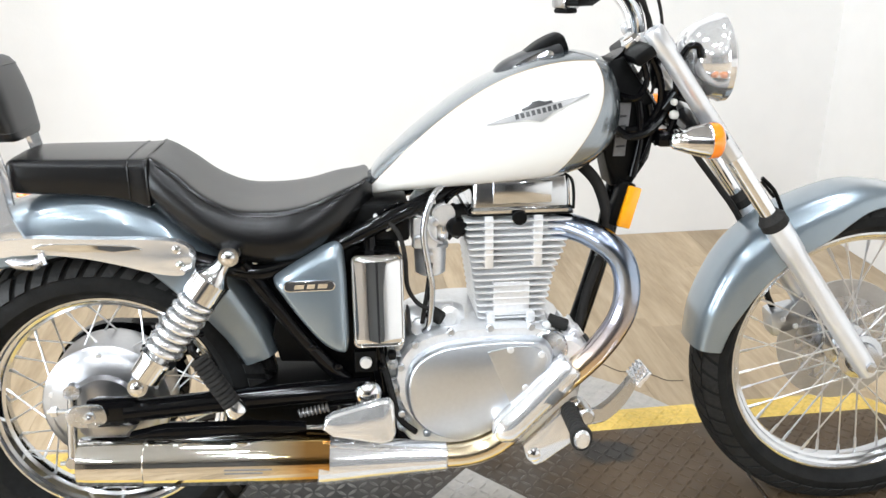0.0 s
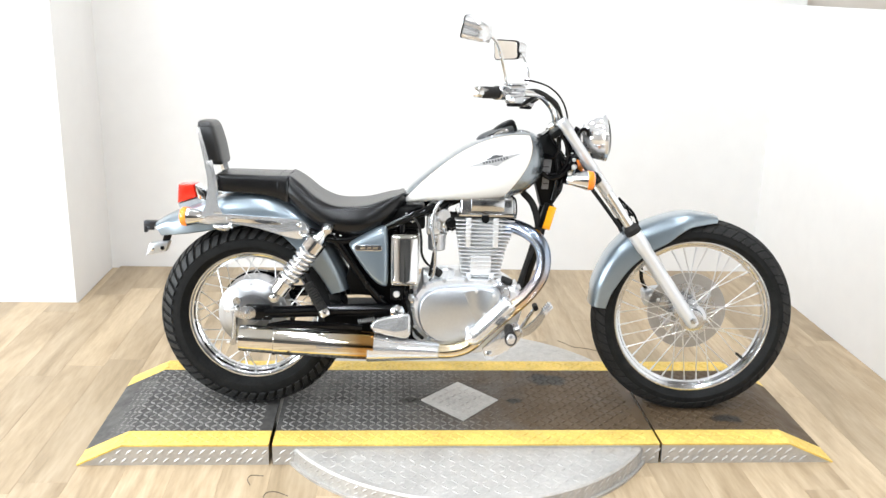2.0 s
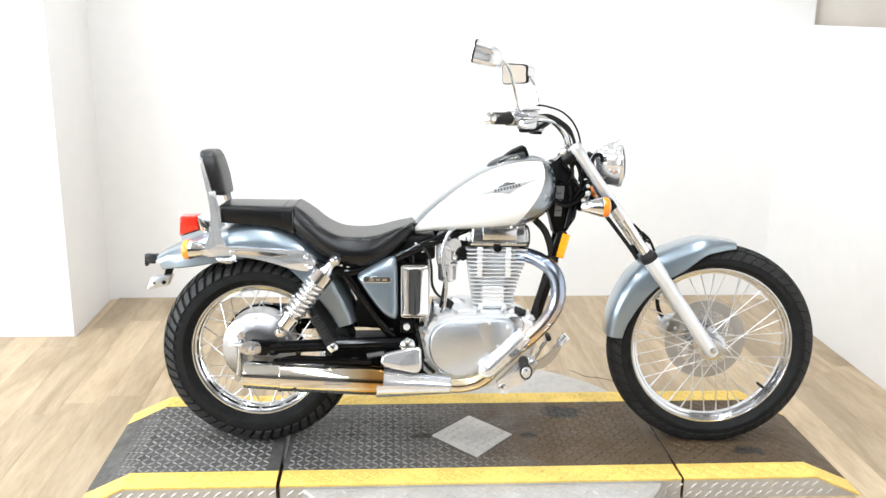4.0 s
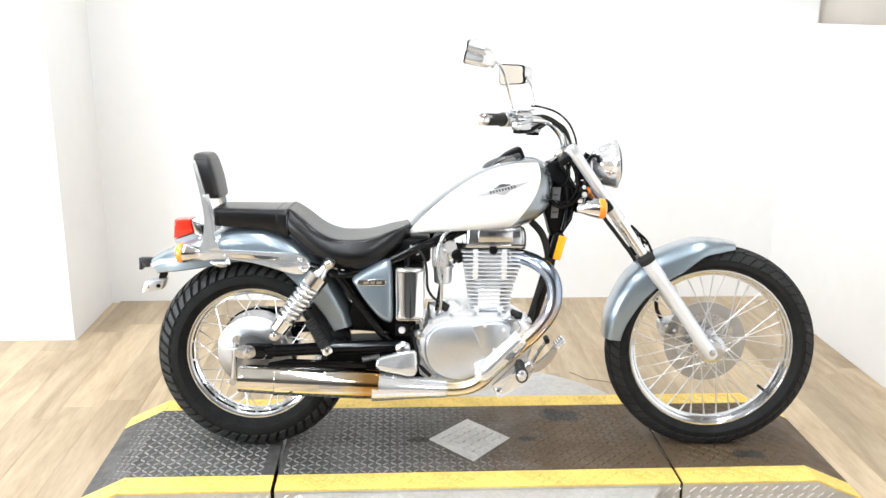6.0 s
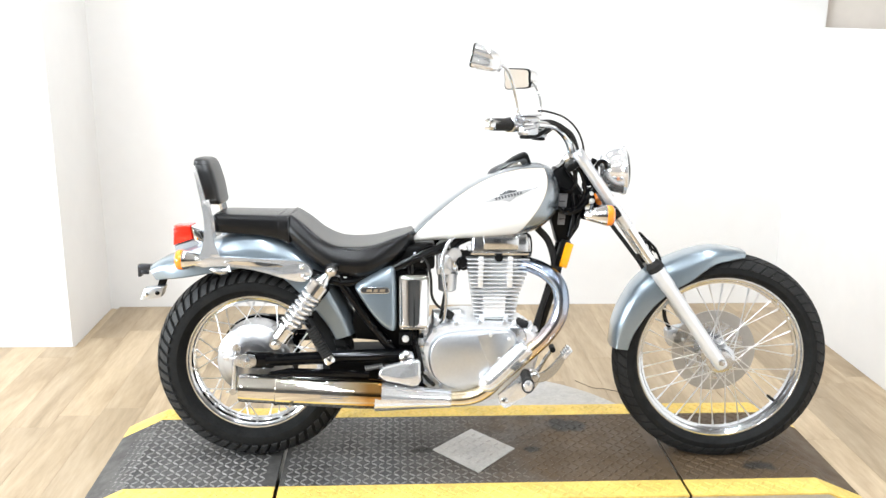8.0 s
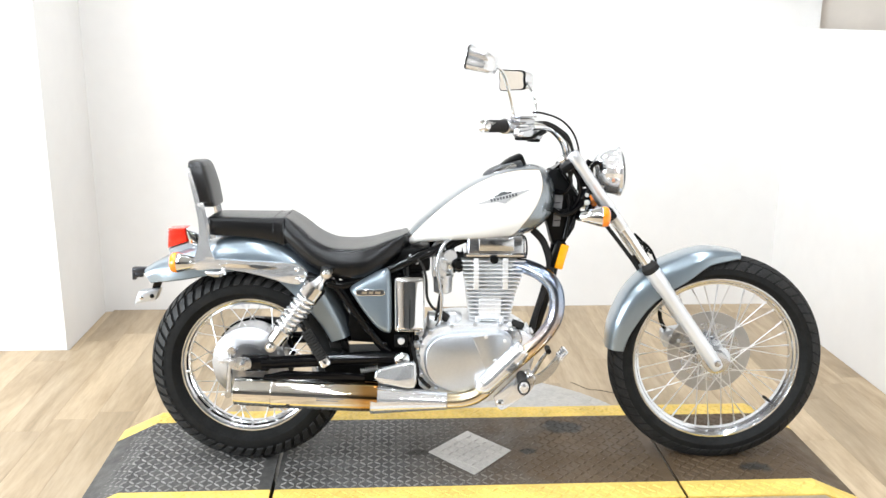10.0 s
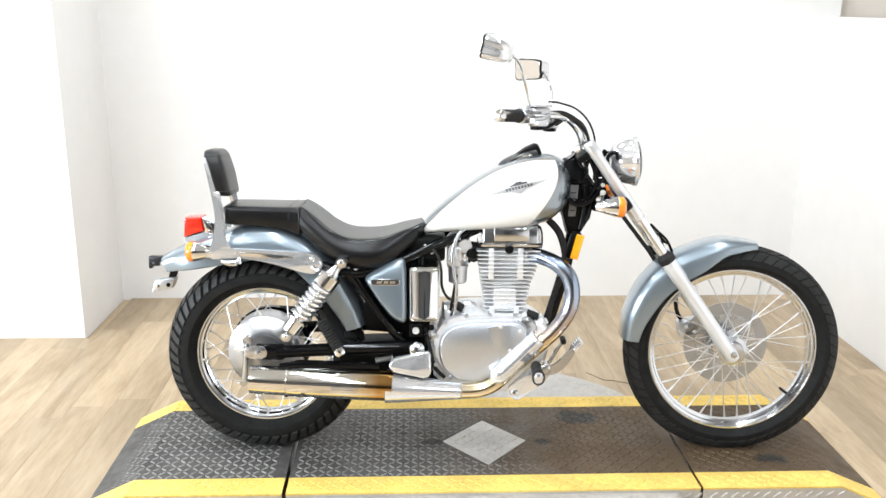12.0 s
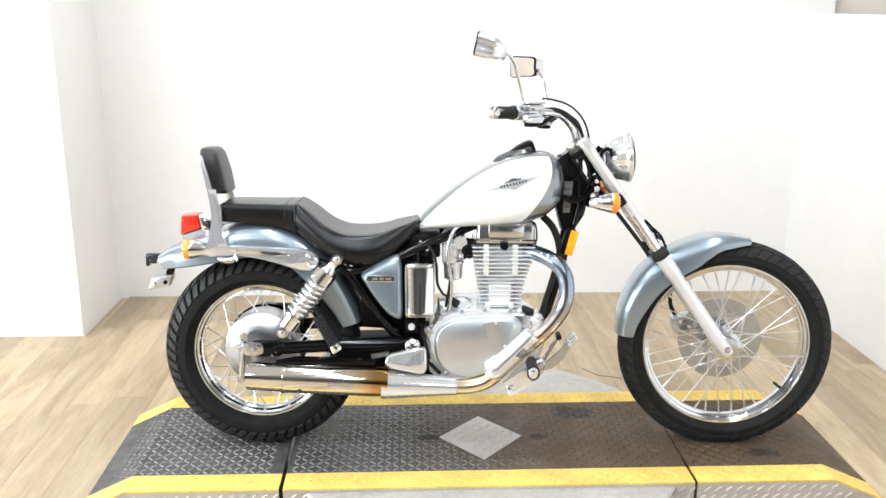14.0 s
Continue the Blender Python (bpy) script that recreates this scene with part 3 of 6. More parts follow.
def tread(c, big, tall, wide, rows, count, lift):
    """Raised tread blocks. rows: (v0, v1, u offset, slant, share of the pitch) with v in degrees."""
    bm = bmesh.new()
    pitch = 2 * math.pi / count
    for v0, v1, off, slant, share in rows:
        for i in range(count):
            grid = []
            for a in range(3):
                line = []
                for k in range(4):
                    v = radians(v0 + (v1 - v0) * k / 3)
                    u = pitch * (i + off + share * a / 2 + slant * k / 3)
                    edge = a in (0, 2) or k in (0, 3)
                    line.append((u, v, edge))
                grid.append(line)
            top = [[bm.verts.new(tyre_point(c, big, tall, wide, u, v, lift)) for u, v, _ in line] for line in grid]
            for a in range(2):
                for k in range(3):
                    bm.faces.new((top[a][k], top[a][k + 1], top[a + 1][k + 1], top[a + 1][k]))
            rim_ids = [(0, k) for k in range(4)] + [(a, 3) for a in range(1, 3)] + [(2, k) for k in (2, 1, 0)] + [(1, 0)]
            low = [bm.verts.new(tyre_point(c, big, tall, wide, grid[a][k][0], grid[a][k][1], -0.001)) for a, k in rim_ids]
            for q in range(len(rim_ids)):
                w = (q + 1) % len(rim_ids)
                bm.faces.new((top[rim_ids[q][0]][rim_ids[q][1]], top[rim_ids[w][0]][rim_ids[w][1]], low[w], low[q]))
    return bm


def rim_profile(r, w):
    """Rolled rim lips and a dropped centre well."""
    half = [(w, r + 0.003), (w + 0.003, r), (w + 0.003, r - 0.004), (w, r - 0.0065), (w - 0.005, r - 0.007), (w - 0.008, r - 0.013), (w * 0.45, r - 0.016), (w * 0.35, r - 0.022), (0.0, r - 0.024)]
    inner = [(w - 0.007, r - 0.002), (w * 0.45, r - 0.010), (0.0, r - 0.015)]
    return half + [(-h, q) for h, q in half[-2::-1]] + [(-h, q) for h, q in inner] + inner[-2::-1]


def spoke(c, hub_r, hub_y, rim_r, a0, a1):
    bm = bmesh.new()
    p = (c[0] + hub_r * math.cos(a0), c[1] + hub_y, c[2] + hub_r * math.sin(a0))
    q = (c[0] + rim_r * math.cos(a1), c[1] + hub_y * 0.15, c[2] + rim_r * math.sin(a1))
    d = Vector(q) - Vector(p)
    tube(bm, [p, tuple(Vector(p) + d * 0.9)], 0.0018, 6, 1)
    tube(bm, [tuple(Vector(p) + d * 0.88), q], 0.0031, 6, 1)
    return bm


# front wheel
FC, FR = (0.741, 0.0, 0.329), 0.337
front_wheel = front("front_wheel", lathe(bmesh.new(), rim_profile(0.261, 0.027), FC, n=96, loop=True), RIM, bike, "chromed wire-spoke wheel rim")
front("tyre", tyre(FC, FR - 0.003, 0.056, 0.052, 0.261, 14), RUBBER, front_wheel, "black road tyre with fine grooves")
rows = [(-9, 9, 0.0, 0.0, 0.86), (12, 36, 0.2, 0.75, 0.84), (-12, -36, 0.2, 0.75, 0.84), (39, 70, 0.55, 0.55, 0.80), (-39, -70, 0.55, 0.55, 0.80)]
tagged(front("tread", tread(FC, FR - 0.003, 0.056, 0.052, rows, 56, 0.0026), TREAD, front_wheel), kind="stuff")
bm = lathe(bmesh.new(), [(-0.060, 0.012), (-0.058, 0.030), (-0.040, 0.034), (-0.036, 0.046), (-0.030, 0.046), (-0.026, 0.030), (0.026, 0.030), (0.030, 0.046), (0.036, 0.046), (0.045, 0.040), (0.058, 0.036), (0.060, 0.012)], FC)
front("hub", bm, POLISHED, front_wheel, "polished alloy hub")
for k in range(36):
    side = -1 if k % 2 else 1
    turn = (1 if (k // 2) % 2 else -1) * radians(48)
    a = 2 * math.pi * k / 36
    front("spoke", spoke(FC, 0.042, 0.033 * side, 0.240, a - turn, a), STAINLESS, front_wheel)
bm = bmesh.new()
lathe(bm, [(0.050, 0.098), (0.050, 0.134), (0.055, 0.134), (0.055, 0.098)], FC, n=64, loop=True)
disc = front("brake_disc", bm, DISC_STEEL, front_wheel, "steel brake disc")
bm = lathe(bmesh.new(), [(0.049, 0.040), (0.049, 0.098), (0.053, 0.098), (0.056, 0.060), (0.056, 0.040)], FC, n=48, loop=True)
front("disc_carrier", bm, POLISHED, front_wheel, "pale alloy disc carrier")
for k in range(10):
    a = 2 * math.pi * k / 10
    bm = lathe(bmesh.new(), [(0, 0.006), (0.003, 0.005)], (FC[0] + 0.09 * math.cos(a), 0.049, FC[2] + 0.09 * math.sin(a)), (0, -1, 0), 10)
    front("disc_rivet", bm, DISC_STEEL, front_wheel)
bm = bmesh.new()
a = radians(-38)
tube(bm, [(FC[0] + 0.24 * math.cos(a), 0, FC[2] + 0.24 * math.sin(a)), (FC[0] + 0.212 * math.cos(a), -0.006, FC[2] + 0.212 * math.sin(a))], 0.0045, 8, 1)
front("valve_stem", bm, MATT_RUBBER, front_wheel, "black rubber valve stem")

# front fork
F0, F1, F2 = Vector((0.724, 0, 0.332)), Vector((0.510, 0, 0.631)), Vector((0.262, 0, 0.985))
for side in (-1, 1):
    off = Vector((0, 0.081 * side, 0))
    up = (F1 - F0).normalized()
    bm = bmesh.new()
    lathe(bm, [(-0.022, 0.012), (-0.018, 0.018), (0.0, 0.0212), (0.07, 0.0212), (0.13, 0.0214), ((F1 - F0).length - 0.080, 0.0216), ((F1 - F0).length - 0.074, 0.0238), ((F1 - F0).length - 0.012, 0.0242), ((F1 - F0).length, 0.023)], F0 + off, up, 28)
    leg = front("fork_leg", bm, FORK_ALLOY, bike, "satin alloy lower fork leg")
    bm = lathe(bmesh.new(), [(0.0, 0.011), (0.006, 0.0105), (0.007, 0.005)], F0 + Vector((0.002, (0.081 + 0.0205) * side, 0.006)), (0, side, 0), 6)
    front("axle_bolt", bm, POLISHED, leg)
    bm = lathe(bmesh.new(), [(0.0, 0.0158), (0.26, 0.0158)], F1 + off, up, 24)
    front("fork_tube", bm, CHROME, bike, "chromed upper fork tube")
    bm = lathe(bmesh.new(), [(0.15, 0.0158), (0.152, 0.0172), (0.38, 0.0172), (0.385, 0.0190), (0.425, 0.0190), (0.431, 0.016), (0.433, 0.008)], F1 + off, up, 28)
    front("fork_cover", bm, FORK_COVER, bike, "satin silver fork cover")
    bm = lathe(bmesh.new(), [(-0.010, 0.0245), (-0.008, 0.0265), (0.008, 0.0265), (0.012, 0.023), (0.022, 0.0180)], F1 + off, up, 24)
    front("dust_seal", bm, MATT_RUBBER, bike, "black rubber dust seal")
    # upright cable guide on the seal
    bm = bmesh.new()
    g = F1 + off + Vector((0.018, -0.012 * side, 0.02))
    tube(bm, [tuple(g), tuple(g + up * 0.045 + Vector((0.008, 0, 0.0))), tuple(g + up * 0.075)], 0.004, 8, 3)
    tube(bm, [tuple(g + up * 0.03), tuple(g + up * 0.055 + Vector((-0.012, 0, 0.010)))], 0.003, 8, 1)
    front("cable_guide", bm, PLASTIC, bike)
bm = bmesh.new()
box(bm, (-0.030, -0.092, -0.011), (0.010, 0.092, 0.011), 0.006, m=Matrix.Translation(F1 + up * 0.398 + Vector((-0.022, 0, -0.012))) @ Matrix.Rotation(radians(54.2 - 90), 4, "Y"))
clamp = front("top_clamp", bm, PLASTIC, bike, "black fork clamp")
nut = F1 + up * 0.408 + Vector((-0.028, -0.01, -0.012))
front("stem_nut", lathe(bmesh.new(), [(0.0, 0.019), (0.006, 0.019), (0.009, 0.016), (0.016, 0.015), (0.019, 0.008)], nut, up, 6), CHROME, clamp, "bright stem nut")
bm = bmesh.new()
box(bm, (-0.03, -0.128, -0.018), (0.03, 0.128, 0.018), 0.008, m=Matrix.Translation(F1 + up * 0.215 + Vector((-0.022, 0, -0.012))) @ Matrix.Rotation(radians(54.2 - 90), 4, "Y"))
front("lower_clamp", bm, BLACK, bike, "black lower fork clamp")


def arc_fender(path, half, drop, thick=0.004, n=14):
    """A pressed mudguard: a bowed section carried along a path of (x, z, width share, skirt depth share)."""
    pts = spline(path, 8)
    outer, inner = [], []
    for i, p in enumerate(pts):
        d = pts[min(i + 1, len(pts) - 1)][:2] - pts[max(i - 1, 0)][:2]
        d = d / np.linalg.norm(d)
        nrm = np.array((d[1], -d[0]))
        w, dr = half * p[2], drop * p[3]
        o, q = [], []
        for k in range(n + 1):
            s = -1 + 2 * k / n
            a = s * math.pi / 2
            y = w * math.copysign(abs(math.sin(a)) ** 0.62, s)
            fall = dr * (1 - abs(math.cos(a)) ** 0.55)
            c = p[:2] - nrm * fall
            c2 = p[:2] - nrm * (fall * 0.995 + thick)
            o.append((c[0], y, c[1]))
            q.append((c2[0], y * (1 - thick / w), c2[1]))
        outer.append(o)
        inner.append(q)
    rings = [o + q[::-1] for o, q in zip(outer, inner)]
    return skin(bmesh.new(), rings)


# wiring, connectors and a horn crowding the steering head
for pts, r in (([(0.262, -0.05, 0.945), (0.285, -0.052, 0.90), (0.292, -0.050, 0.85), (0.270, -0.046, 0.81), (0.232, -0.044, 0.80)], 0.007), ([(0.250, -0.056, 0.935), (0.262, -0.058, 0.89), (0.245, -0.055, 0.86), (0.215, -0.05, 0.865)], 0.006),
               ([(0.205, -0.05, 0.812), (0.235, -0.06, 0.792), (0.27, -0.06, 0.80), (0.30, -0.05, 0.83), (0.305, -0.04, 0.87)], 0.0075), ([(0.30, -0.045, 0.86), (0.318, -0.05, 0.835), (0.312, -0.05, 0.80), (0.285, -0.045, 0.775)], 0.0065)):
    front("wiring_loom", tube(bmesh.new(), pts, r, 8), BLACK, bike, "black wiring loom")
bm = bmesh.new()
box(bm, (0.303, -0.080, 0.824), (0.319, -0.062, 0.839), 0.006)
box(bm, (0.304, -0.080, 0.848), (0.315, -0.062, 0.860), 0.005)
front("connector", bm, material("white_nylon", (0.55, 0.54, 0.50), 0.5, vary=0.1), bike, "small white plug connector")
bm = bmesh.new()
box(bm, (0.286, -0.070, 0.772), (0.322, -0.025, 0.800), 0.008)
front("signal_bracket", bm, BLACK, bike, "black turn-signal bracket")

# front mudguard: path from the rear lip over the top to the front tip
path = [(0.392, 0.365, 0.86, 0.55), (0.402, 0.45, 0.95, 0.75), (0.448, 0.553, 1.0, 0.92), (0.517, 0.622, 1.0, 0.95), (0.598, 0.663, 1.0, 0.88), (0.68, 0.685, 0.96, 0.56), (0.745, 0.683, 0.84, 0.36), (0.796, 0.674, 0.58, 0.20)]
front("front_mudguard", arc_fender(path[::-1], 0.074, 0.088), PAINT, bike, "blue-grey painted front mudguard")

# brake caliper and hose, beyond the spokes
bm = bmesh.new()
box(bm, (-0.036, 0.050, -0.030), (0.036, 0.105, 0.030), 0.012, m=Matrix.Translation((0.625, 0, 0.372)) @ Matrix.Rotation(radians(-12), 4, "Y"))
box(bm, (-0.016, 0.055, -0.05), (0.018, 0.10, -0.02), 0.006, m=Matrix.Translation((0.64, 0, 0.41)) @ Matrix.Rotation(radians(30), 4, "Y"))
cal = front("brake_caliper", bm, BRUSHED, bike, "cast alloy brake caliper")
for dx, dz in ((-0.012, 0.008), (0.016, -0.008)):
    bm = lathe(bmesh.new(), [(0, 0.006), (0.004, 0.005), (0.005, 0.002)], (0.625 + dx, 0.05, 0.372 + dz), (0, -1, 0), 12)
    front("pin", bm, CAST, cal)
bm = tube(bmesh.new(), [(0.31, 0.03, 0.83), (0.355, 0.04, 0.785), (0.402, 0.05, 0.728), (0.450, 0.05, 0.668), (0.493, 0.05, 0.611), (0.535, 0.07, 0.54), (0.575, 0.08, 0.49), (0.585, 0.08, 0.43), (0.602, 0.08, 0.395)], 0.0065, 8)
front("brake_hose", bm, MATT_RUBBER, bike, "black rubber brake hose")

# headlamp
HC = (0.334, 0.0, 0.917)
prof = [(0.0, 0.012), (0.002, 0.035), (0.012, 0.053), (0.030, 0.064), (0.052, 0.072), (0.066, 0.0755), (0.070, 0.079), (0.080, 0.079), (0.083, 0.0745), (0.078, 0.0715), (0.05, 0.066), (0.02, 0.03), (0.018, 0.006)]
HAX = (0.997, 0, 0.07)
headlamp = front("headlamp", lathe(bmesh.new(), prof, HC, HAX, 48), LIT_CHROME, bike, "round chromed headlamp")
front("lens", lathe(bmesh.new(), [(0.079, 0.0740), (0.085, 0.069), (0.092, 0.055), (0.097, 0.03), (0.098, 0.004), (0.095, 0.004), (0.094, 0.03), (0.089, 0.055), (0.081, 0.073)], HC, HAX, 40), GLASS, headlamp, "clear convex glass lens")
bm = bmesh.new()
tube(bm, [(0.318, -0.062, 0.86), (0.312, -0.068, 0.90), (0.325, -0.070, 0.945), (0.345, -0.070, 0.950), (0.352, -0.070, 0.93)], 0.0065, 10)
tube(bm, [(0.318, -0.062, 0.865), (0.345, -0.066, 0.855), (0.375, -0.05, 0.838)], 0.008, 10)
tube(bm, [(0.30, -0.05, 0.84), (0.318, -0.060, 0.87)], 0.012, 10, 1)
front("headlamp_bracket", bm, BLACK, bike, "black headlamp bracket")
bm = tube(bmesh.new(), [(0.318, 0.062, 0.86), (0.312, 0.068, 0.90), (0.335, 0.070, 0.945)], 0.0095, 10)
front("headlamp_bracket", bm, BLACK, bike, "black headlamp bracket")


def turn_signal(c, d, stalk, flip=1):
    """A bullet-shaped chromed signal whose amber lens faces along d."""
    prof = [(-0.062, 0.008), (-0.058, 0.013), (-0.03, 0.022), (-0.006, 0.0285), (0.0, 0.030), (0.003, 0.030)]
    body = part_of("turn_signal", lathe(bmesh.new(), prof, c, d, 32), CHROME, bike, "chromed bullet turn signal")
    lens = lathe(bmesh.new(), [(0.003, 0.0305), (0.016, 0.0305), (0.021, 0.028), (0.026, 0.02), (0.028, 0.006)], c, d, 32)
    part_of("lens", lens, AMBER, body, "amber plastic lens")
    bm = tube(bmesh.new(), stalk, 0.009, 12, 4)
    part_of("stalk", bm, CHROME, body)


part_of = front
for s in (-1, 1):
    turn_signal((0.338, 0.17 * s, 0.804), (1, 0, 0), [(0.311, 0.155 * s, 0.804), (0.314, 0.13 * s, 0.803), (0.316, 0.09 * s, 0.802)])
for s in (-1, 1):
    turn_signal((-0.905, 0.17 * s, 0.655), (-1, 0, 0), [(-0.86, 0.165 * s, 0.657), (-0.84, 0.145 * s, 0.66), (-0.80, 0.12 * s, 0.66)])

# handlebar and its fittings, the bar turned a little to the right
def bar(x, y, z, s, *rest):
    """A place on the bar given for the right side; the left side is swung forward and a little down."""
    drop = 0.026 * min(1.0, max(0.0, (y - 0.05) / 0.12))
    return (x + (0.40 * y if s > 0 else 0.0), y * s, z - drop - (0.03 * y if s > 0 else 0.0), *rest)


for s in (-1, 1):
    bm = tube(bmesh.new(), [bar(0.245, 0.045, 0.975, s), bar(0.232, 0.06, 1.01, s), bar(0.205, 0.085, 1.045, s), bar(0.172, 0.13, 1.072, s), bar(0.118, 0.19, 1.086, s), bar(0.052, 0.25, 1.089, s), bar(-0.022, 0.365, 1.094, s)], 0.0112, 14)
    part("handlebar", bm, CHROME, bike, "chromed swept-back handlebar")
    g0, g1 = Vector(bar(0.032, 0.270, 1.088, s)), Vector(bar(-0.030, 0.368, 1.091, s))
    ax = g1 - g0
    L = ax.length
    prof = [(0.0, 0.019)]
    for k in range(13):
        prof += [(0.006 + (L - 0.02) * k / 13, 0.0165), (0.006 + (L - 0.02) * (k + 0.6) / 13, 0.0172)]
    prof += [(L - 0.012, 0.0165)]
    grip = part("grip", lathe(bmesh.new(), prof, g0, ax, 20), MATT_RUBBER, bike, "dark ribbed rubber grip")
    part("end_cap", lathe(bmesh.new(), [(0, 0.0175), (0.012, 0.0178), (0.019, 0.013), (0.021, 0.004)], g0 + ax.normalized() * (L - 0.012), ax, 20), CHROME, grip, "chromed bar-end cap")
    c = Vector(bar(0.092, 0.215, 1.09 if s < 0 else 1.072, s))
    turn = Matrix.Translation(c) @ Matrix.Rotation(radians(-50 if s < 0 else 25), 4, "Z")
    bm = bmesh.new()
    lathe(bm, [(-0.045, 0.013), (-0.043, 0.021), (-0.006, 0.0215), (-0.002, 0.016)], g0, ax, 20)
    box(bm, (-0.022, -0.024, -0.034), (0.022, 0.024, -0.004), 0.008, m=turn)
    part("switch_housing", bm, POLISHED, bike, "polished alloy switch housing")
    bm = bmesh.new()
    box(bm, (-0.016, -0.032, 0.002), (0.020, 0.032, 0.020), 0.007, m=turn)
    res = part("brake_reservoir" if s < 0 else "clutch_perch", bm, POLISHED, bike, "polished alloy lever perch and reservoir")
    bm = box(bmesh.new(), (-0.018, -0.035, 0.0205), (0.023, 0.035, 0.026), 0.003, m=turn)
    part("reservoir_lid", bm, POLISHED, res)
    bm = tube(bmesh.new(), [bar(0.115, 0.235, 1.088, s, 0.008), bar(0.112, 0.28, 1.086, s, 0.006), bar(0.085, 0.345, 1.082, s, 0.005), bar(0.055, 0.405, 1.080, s, 0.006)], 0.008, 10)
    part("lever", bm, POLISHED, res, "polished alloy hand lever")
    bm = bmesh.new()
    box(bm, (-0.014, -0.020, -0.043), (0.014, 0.024, -0.033), 0.004, m=turn)
    tube(bm, [bar(0.115, 0.20, 1.052, s), bar(0.145, 0.17, 1.066, s), bar(0.165, 0.14, 1.068, s)], 0.006, 8)
    part("switch_block", bm, PLASTIC, bike, "black plastic switch block")
bm = bmesh.new()
tube(bm, [(0.122, -0.20, 1.099), (0.15, -0.19, 1.097), (0.205, -0.15, 1.080), (0.25, -0.10, 1.045), (0.276, -0.07, 0.995), (0.285, -0.05, 0.93), (0.29, 0.0, 0.86)], 0.0030, 8)
part("front_brake_line", bm, MATT_RUBBER, bike, "thin black brake line")
for k, (dy, dz) in enumerate(((0.0, 0.0), (0.010, 0.007))):
    bm = tube(bmesh.new(), [(0.135, -0.17 + dy, 1.060 + dz), (0.17, -0.145 + dy, 1.062 + dz), (0.215, -0.10 + dy, 1.042 + dz), (0.25, -0.06 + dy, 1.01 + dz * 1.5), (0.268, -0.045 + dy, 0.965), (0.262, -0.03 + dy, 0.90), (0.22, 0.0, 0.85)], 0.0045, 8)
    part("control_cable", bm, MATT_RUBBER, bike, "black sheathed control cable")


# mirrors
def mirror_head(name, m):
    """A rectangular chromed shell with a framed glass on its flat face; local x points away from the glass."""
    bm = bmesh.new()
    w, h = 0.055, 0.034

    def ringpts(x, k, sh):
        o = spline([(-w * k, -h * k * 0.86), (0, -h * k * 0.97), (w * k, -h * k), (w * k * 1.04, 0), (w * k, h * k), (0, h * k * 1.03), (-w * k, h * k * 0.86), (-w * k * 1.03, 0)], 4, True)
        return [m @ Vector((x, q[0], q[1] + sh)) for q in o]

    skin(bm, [ringpts(0.0, 0.96, 0), ringpts(0.0015, 1.0, 0), ringpts(0.020, 0.97, -0.001), ringpts(0.040, 0.90, -0.003), ringpts(0.054, 0.80, -0.005), ringpts(0.062, 0.66, -0.006), ringpts(0.066, 0.40, -0.006)])
    head = part(name, bm, LIT_CHROME, bike, "rectangular chromed rear-view mirror")
    part("bezel", skin(bmesh.new(), [ringpts(-0.004, 0.975, 0), ringpts(0.0012, 1.02, 0)]), PLASTIC, head, "thin black mirror edge")
    part("glass", skin(bmesh.new(), [ringpts(-0.0055, 0.90, 0), ringpts(-0.003, 0.92, 0)]), MIRROR, head, "silvered mirror glass")
    return head


def rot(rz, ry=0.0, rx=0.0):
    return Matrix.Rotation(radians(rz), 4, "Z") @ Matrix.Rotation(radians(ry), 4, "Y") @ Matrix.Rotation(radians(rx), 4, "X")


mr = mirror_head("mirror", Matrix.Translation((-0.058, -0.34, 1.243)) @ rot(-17, 12))
part("stem", tube(bmesh.new(), [(0.066, -0.215, 1.085), (0.062, -0.222, 1.115), (0.046, -0.25, 1.165), (0.024, -0.30, 1.208), (0.006, -0.325, 1.222)], 0.0055, 10), CHROME, mr, "slim chromed stem")
ml = mirror_head("mirror", Matrix.Translation((0.117, 0.35, 1.198)) @ rot(42, -4))
part("stem", tube(bmesh.new(), [(0.184, 0.225, 1.085), (0.182, 0.235, 1.125), (0.172, 0.275, 1.165), (0.156, 0.335, 1.198)], 0.0055, 10), CHROME, ml, "slim chromed stem")

# frame
bm = bmesh.new()
tube(bm, [(0.205, 0, 0.925), (0.285, 0, 0.805)], 0.032, 20, 1)
part("head_tube", bm, BLACK, bike, "black steering head")
bm = slab(bmesh.new(), [(0.178, 0.885), (0.200, 0.925), (0.226, 0.930), (0.300, 0.830), (0.296, 0.790), (0.268, 0.750), (0.250, 0.695), (0.212, 0.695), (0.200, 0.74), (0.18, 0.80)], -0.036, 0.036, 0.010)
neck = part("neck_gusset", bm, PLASTIC, bike, "black frame gusset")
bm = slab(bmesh.new(), [(0.217, 0.848), (0.240, 0.848), (0.232, 0.752), (0.210, 0.752)], -0.0395, -0.0362, 0.0015)
part("rating_label", bm, STICKER, neck, "silver printed label")
for pts, rad in (([(0.252, -0.042, 0.852), (0.258, -0.044, 0.79), (0.246, -0.042, 0.715)], 0.008), ([(0.272, -0.040, 0.845), (0.280, -0.042, 0.80), (0.262, -0.042, 0.74)], 0.006)):
    part("harness_tube", tube(bmesh.new(), pts, rad, 10), BLACK, neck, "glossy black harness tube")
for k in range(4):
    z = 0.768 + 0.018 * k
    part("label_line", slab(bmesh.new(), [(0.214, z), (0.231, z + 0.001), (0.2315, z + 0.005), (0.2145, z + 0.004)], -0.0407, -0.0397), BADGE_DARK, neck)
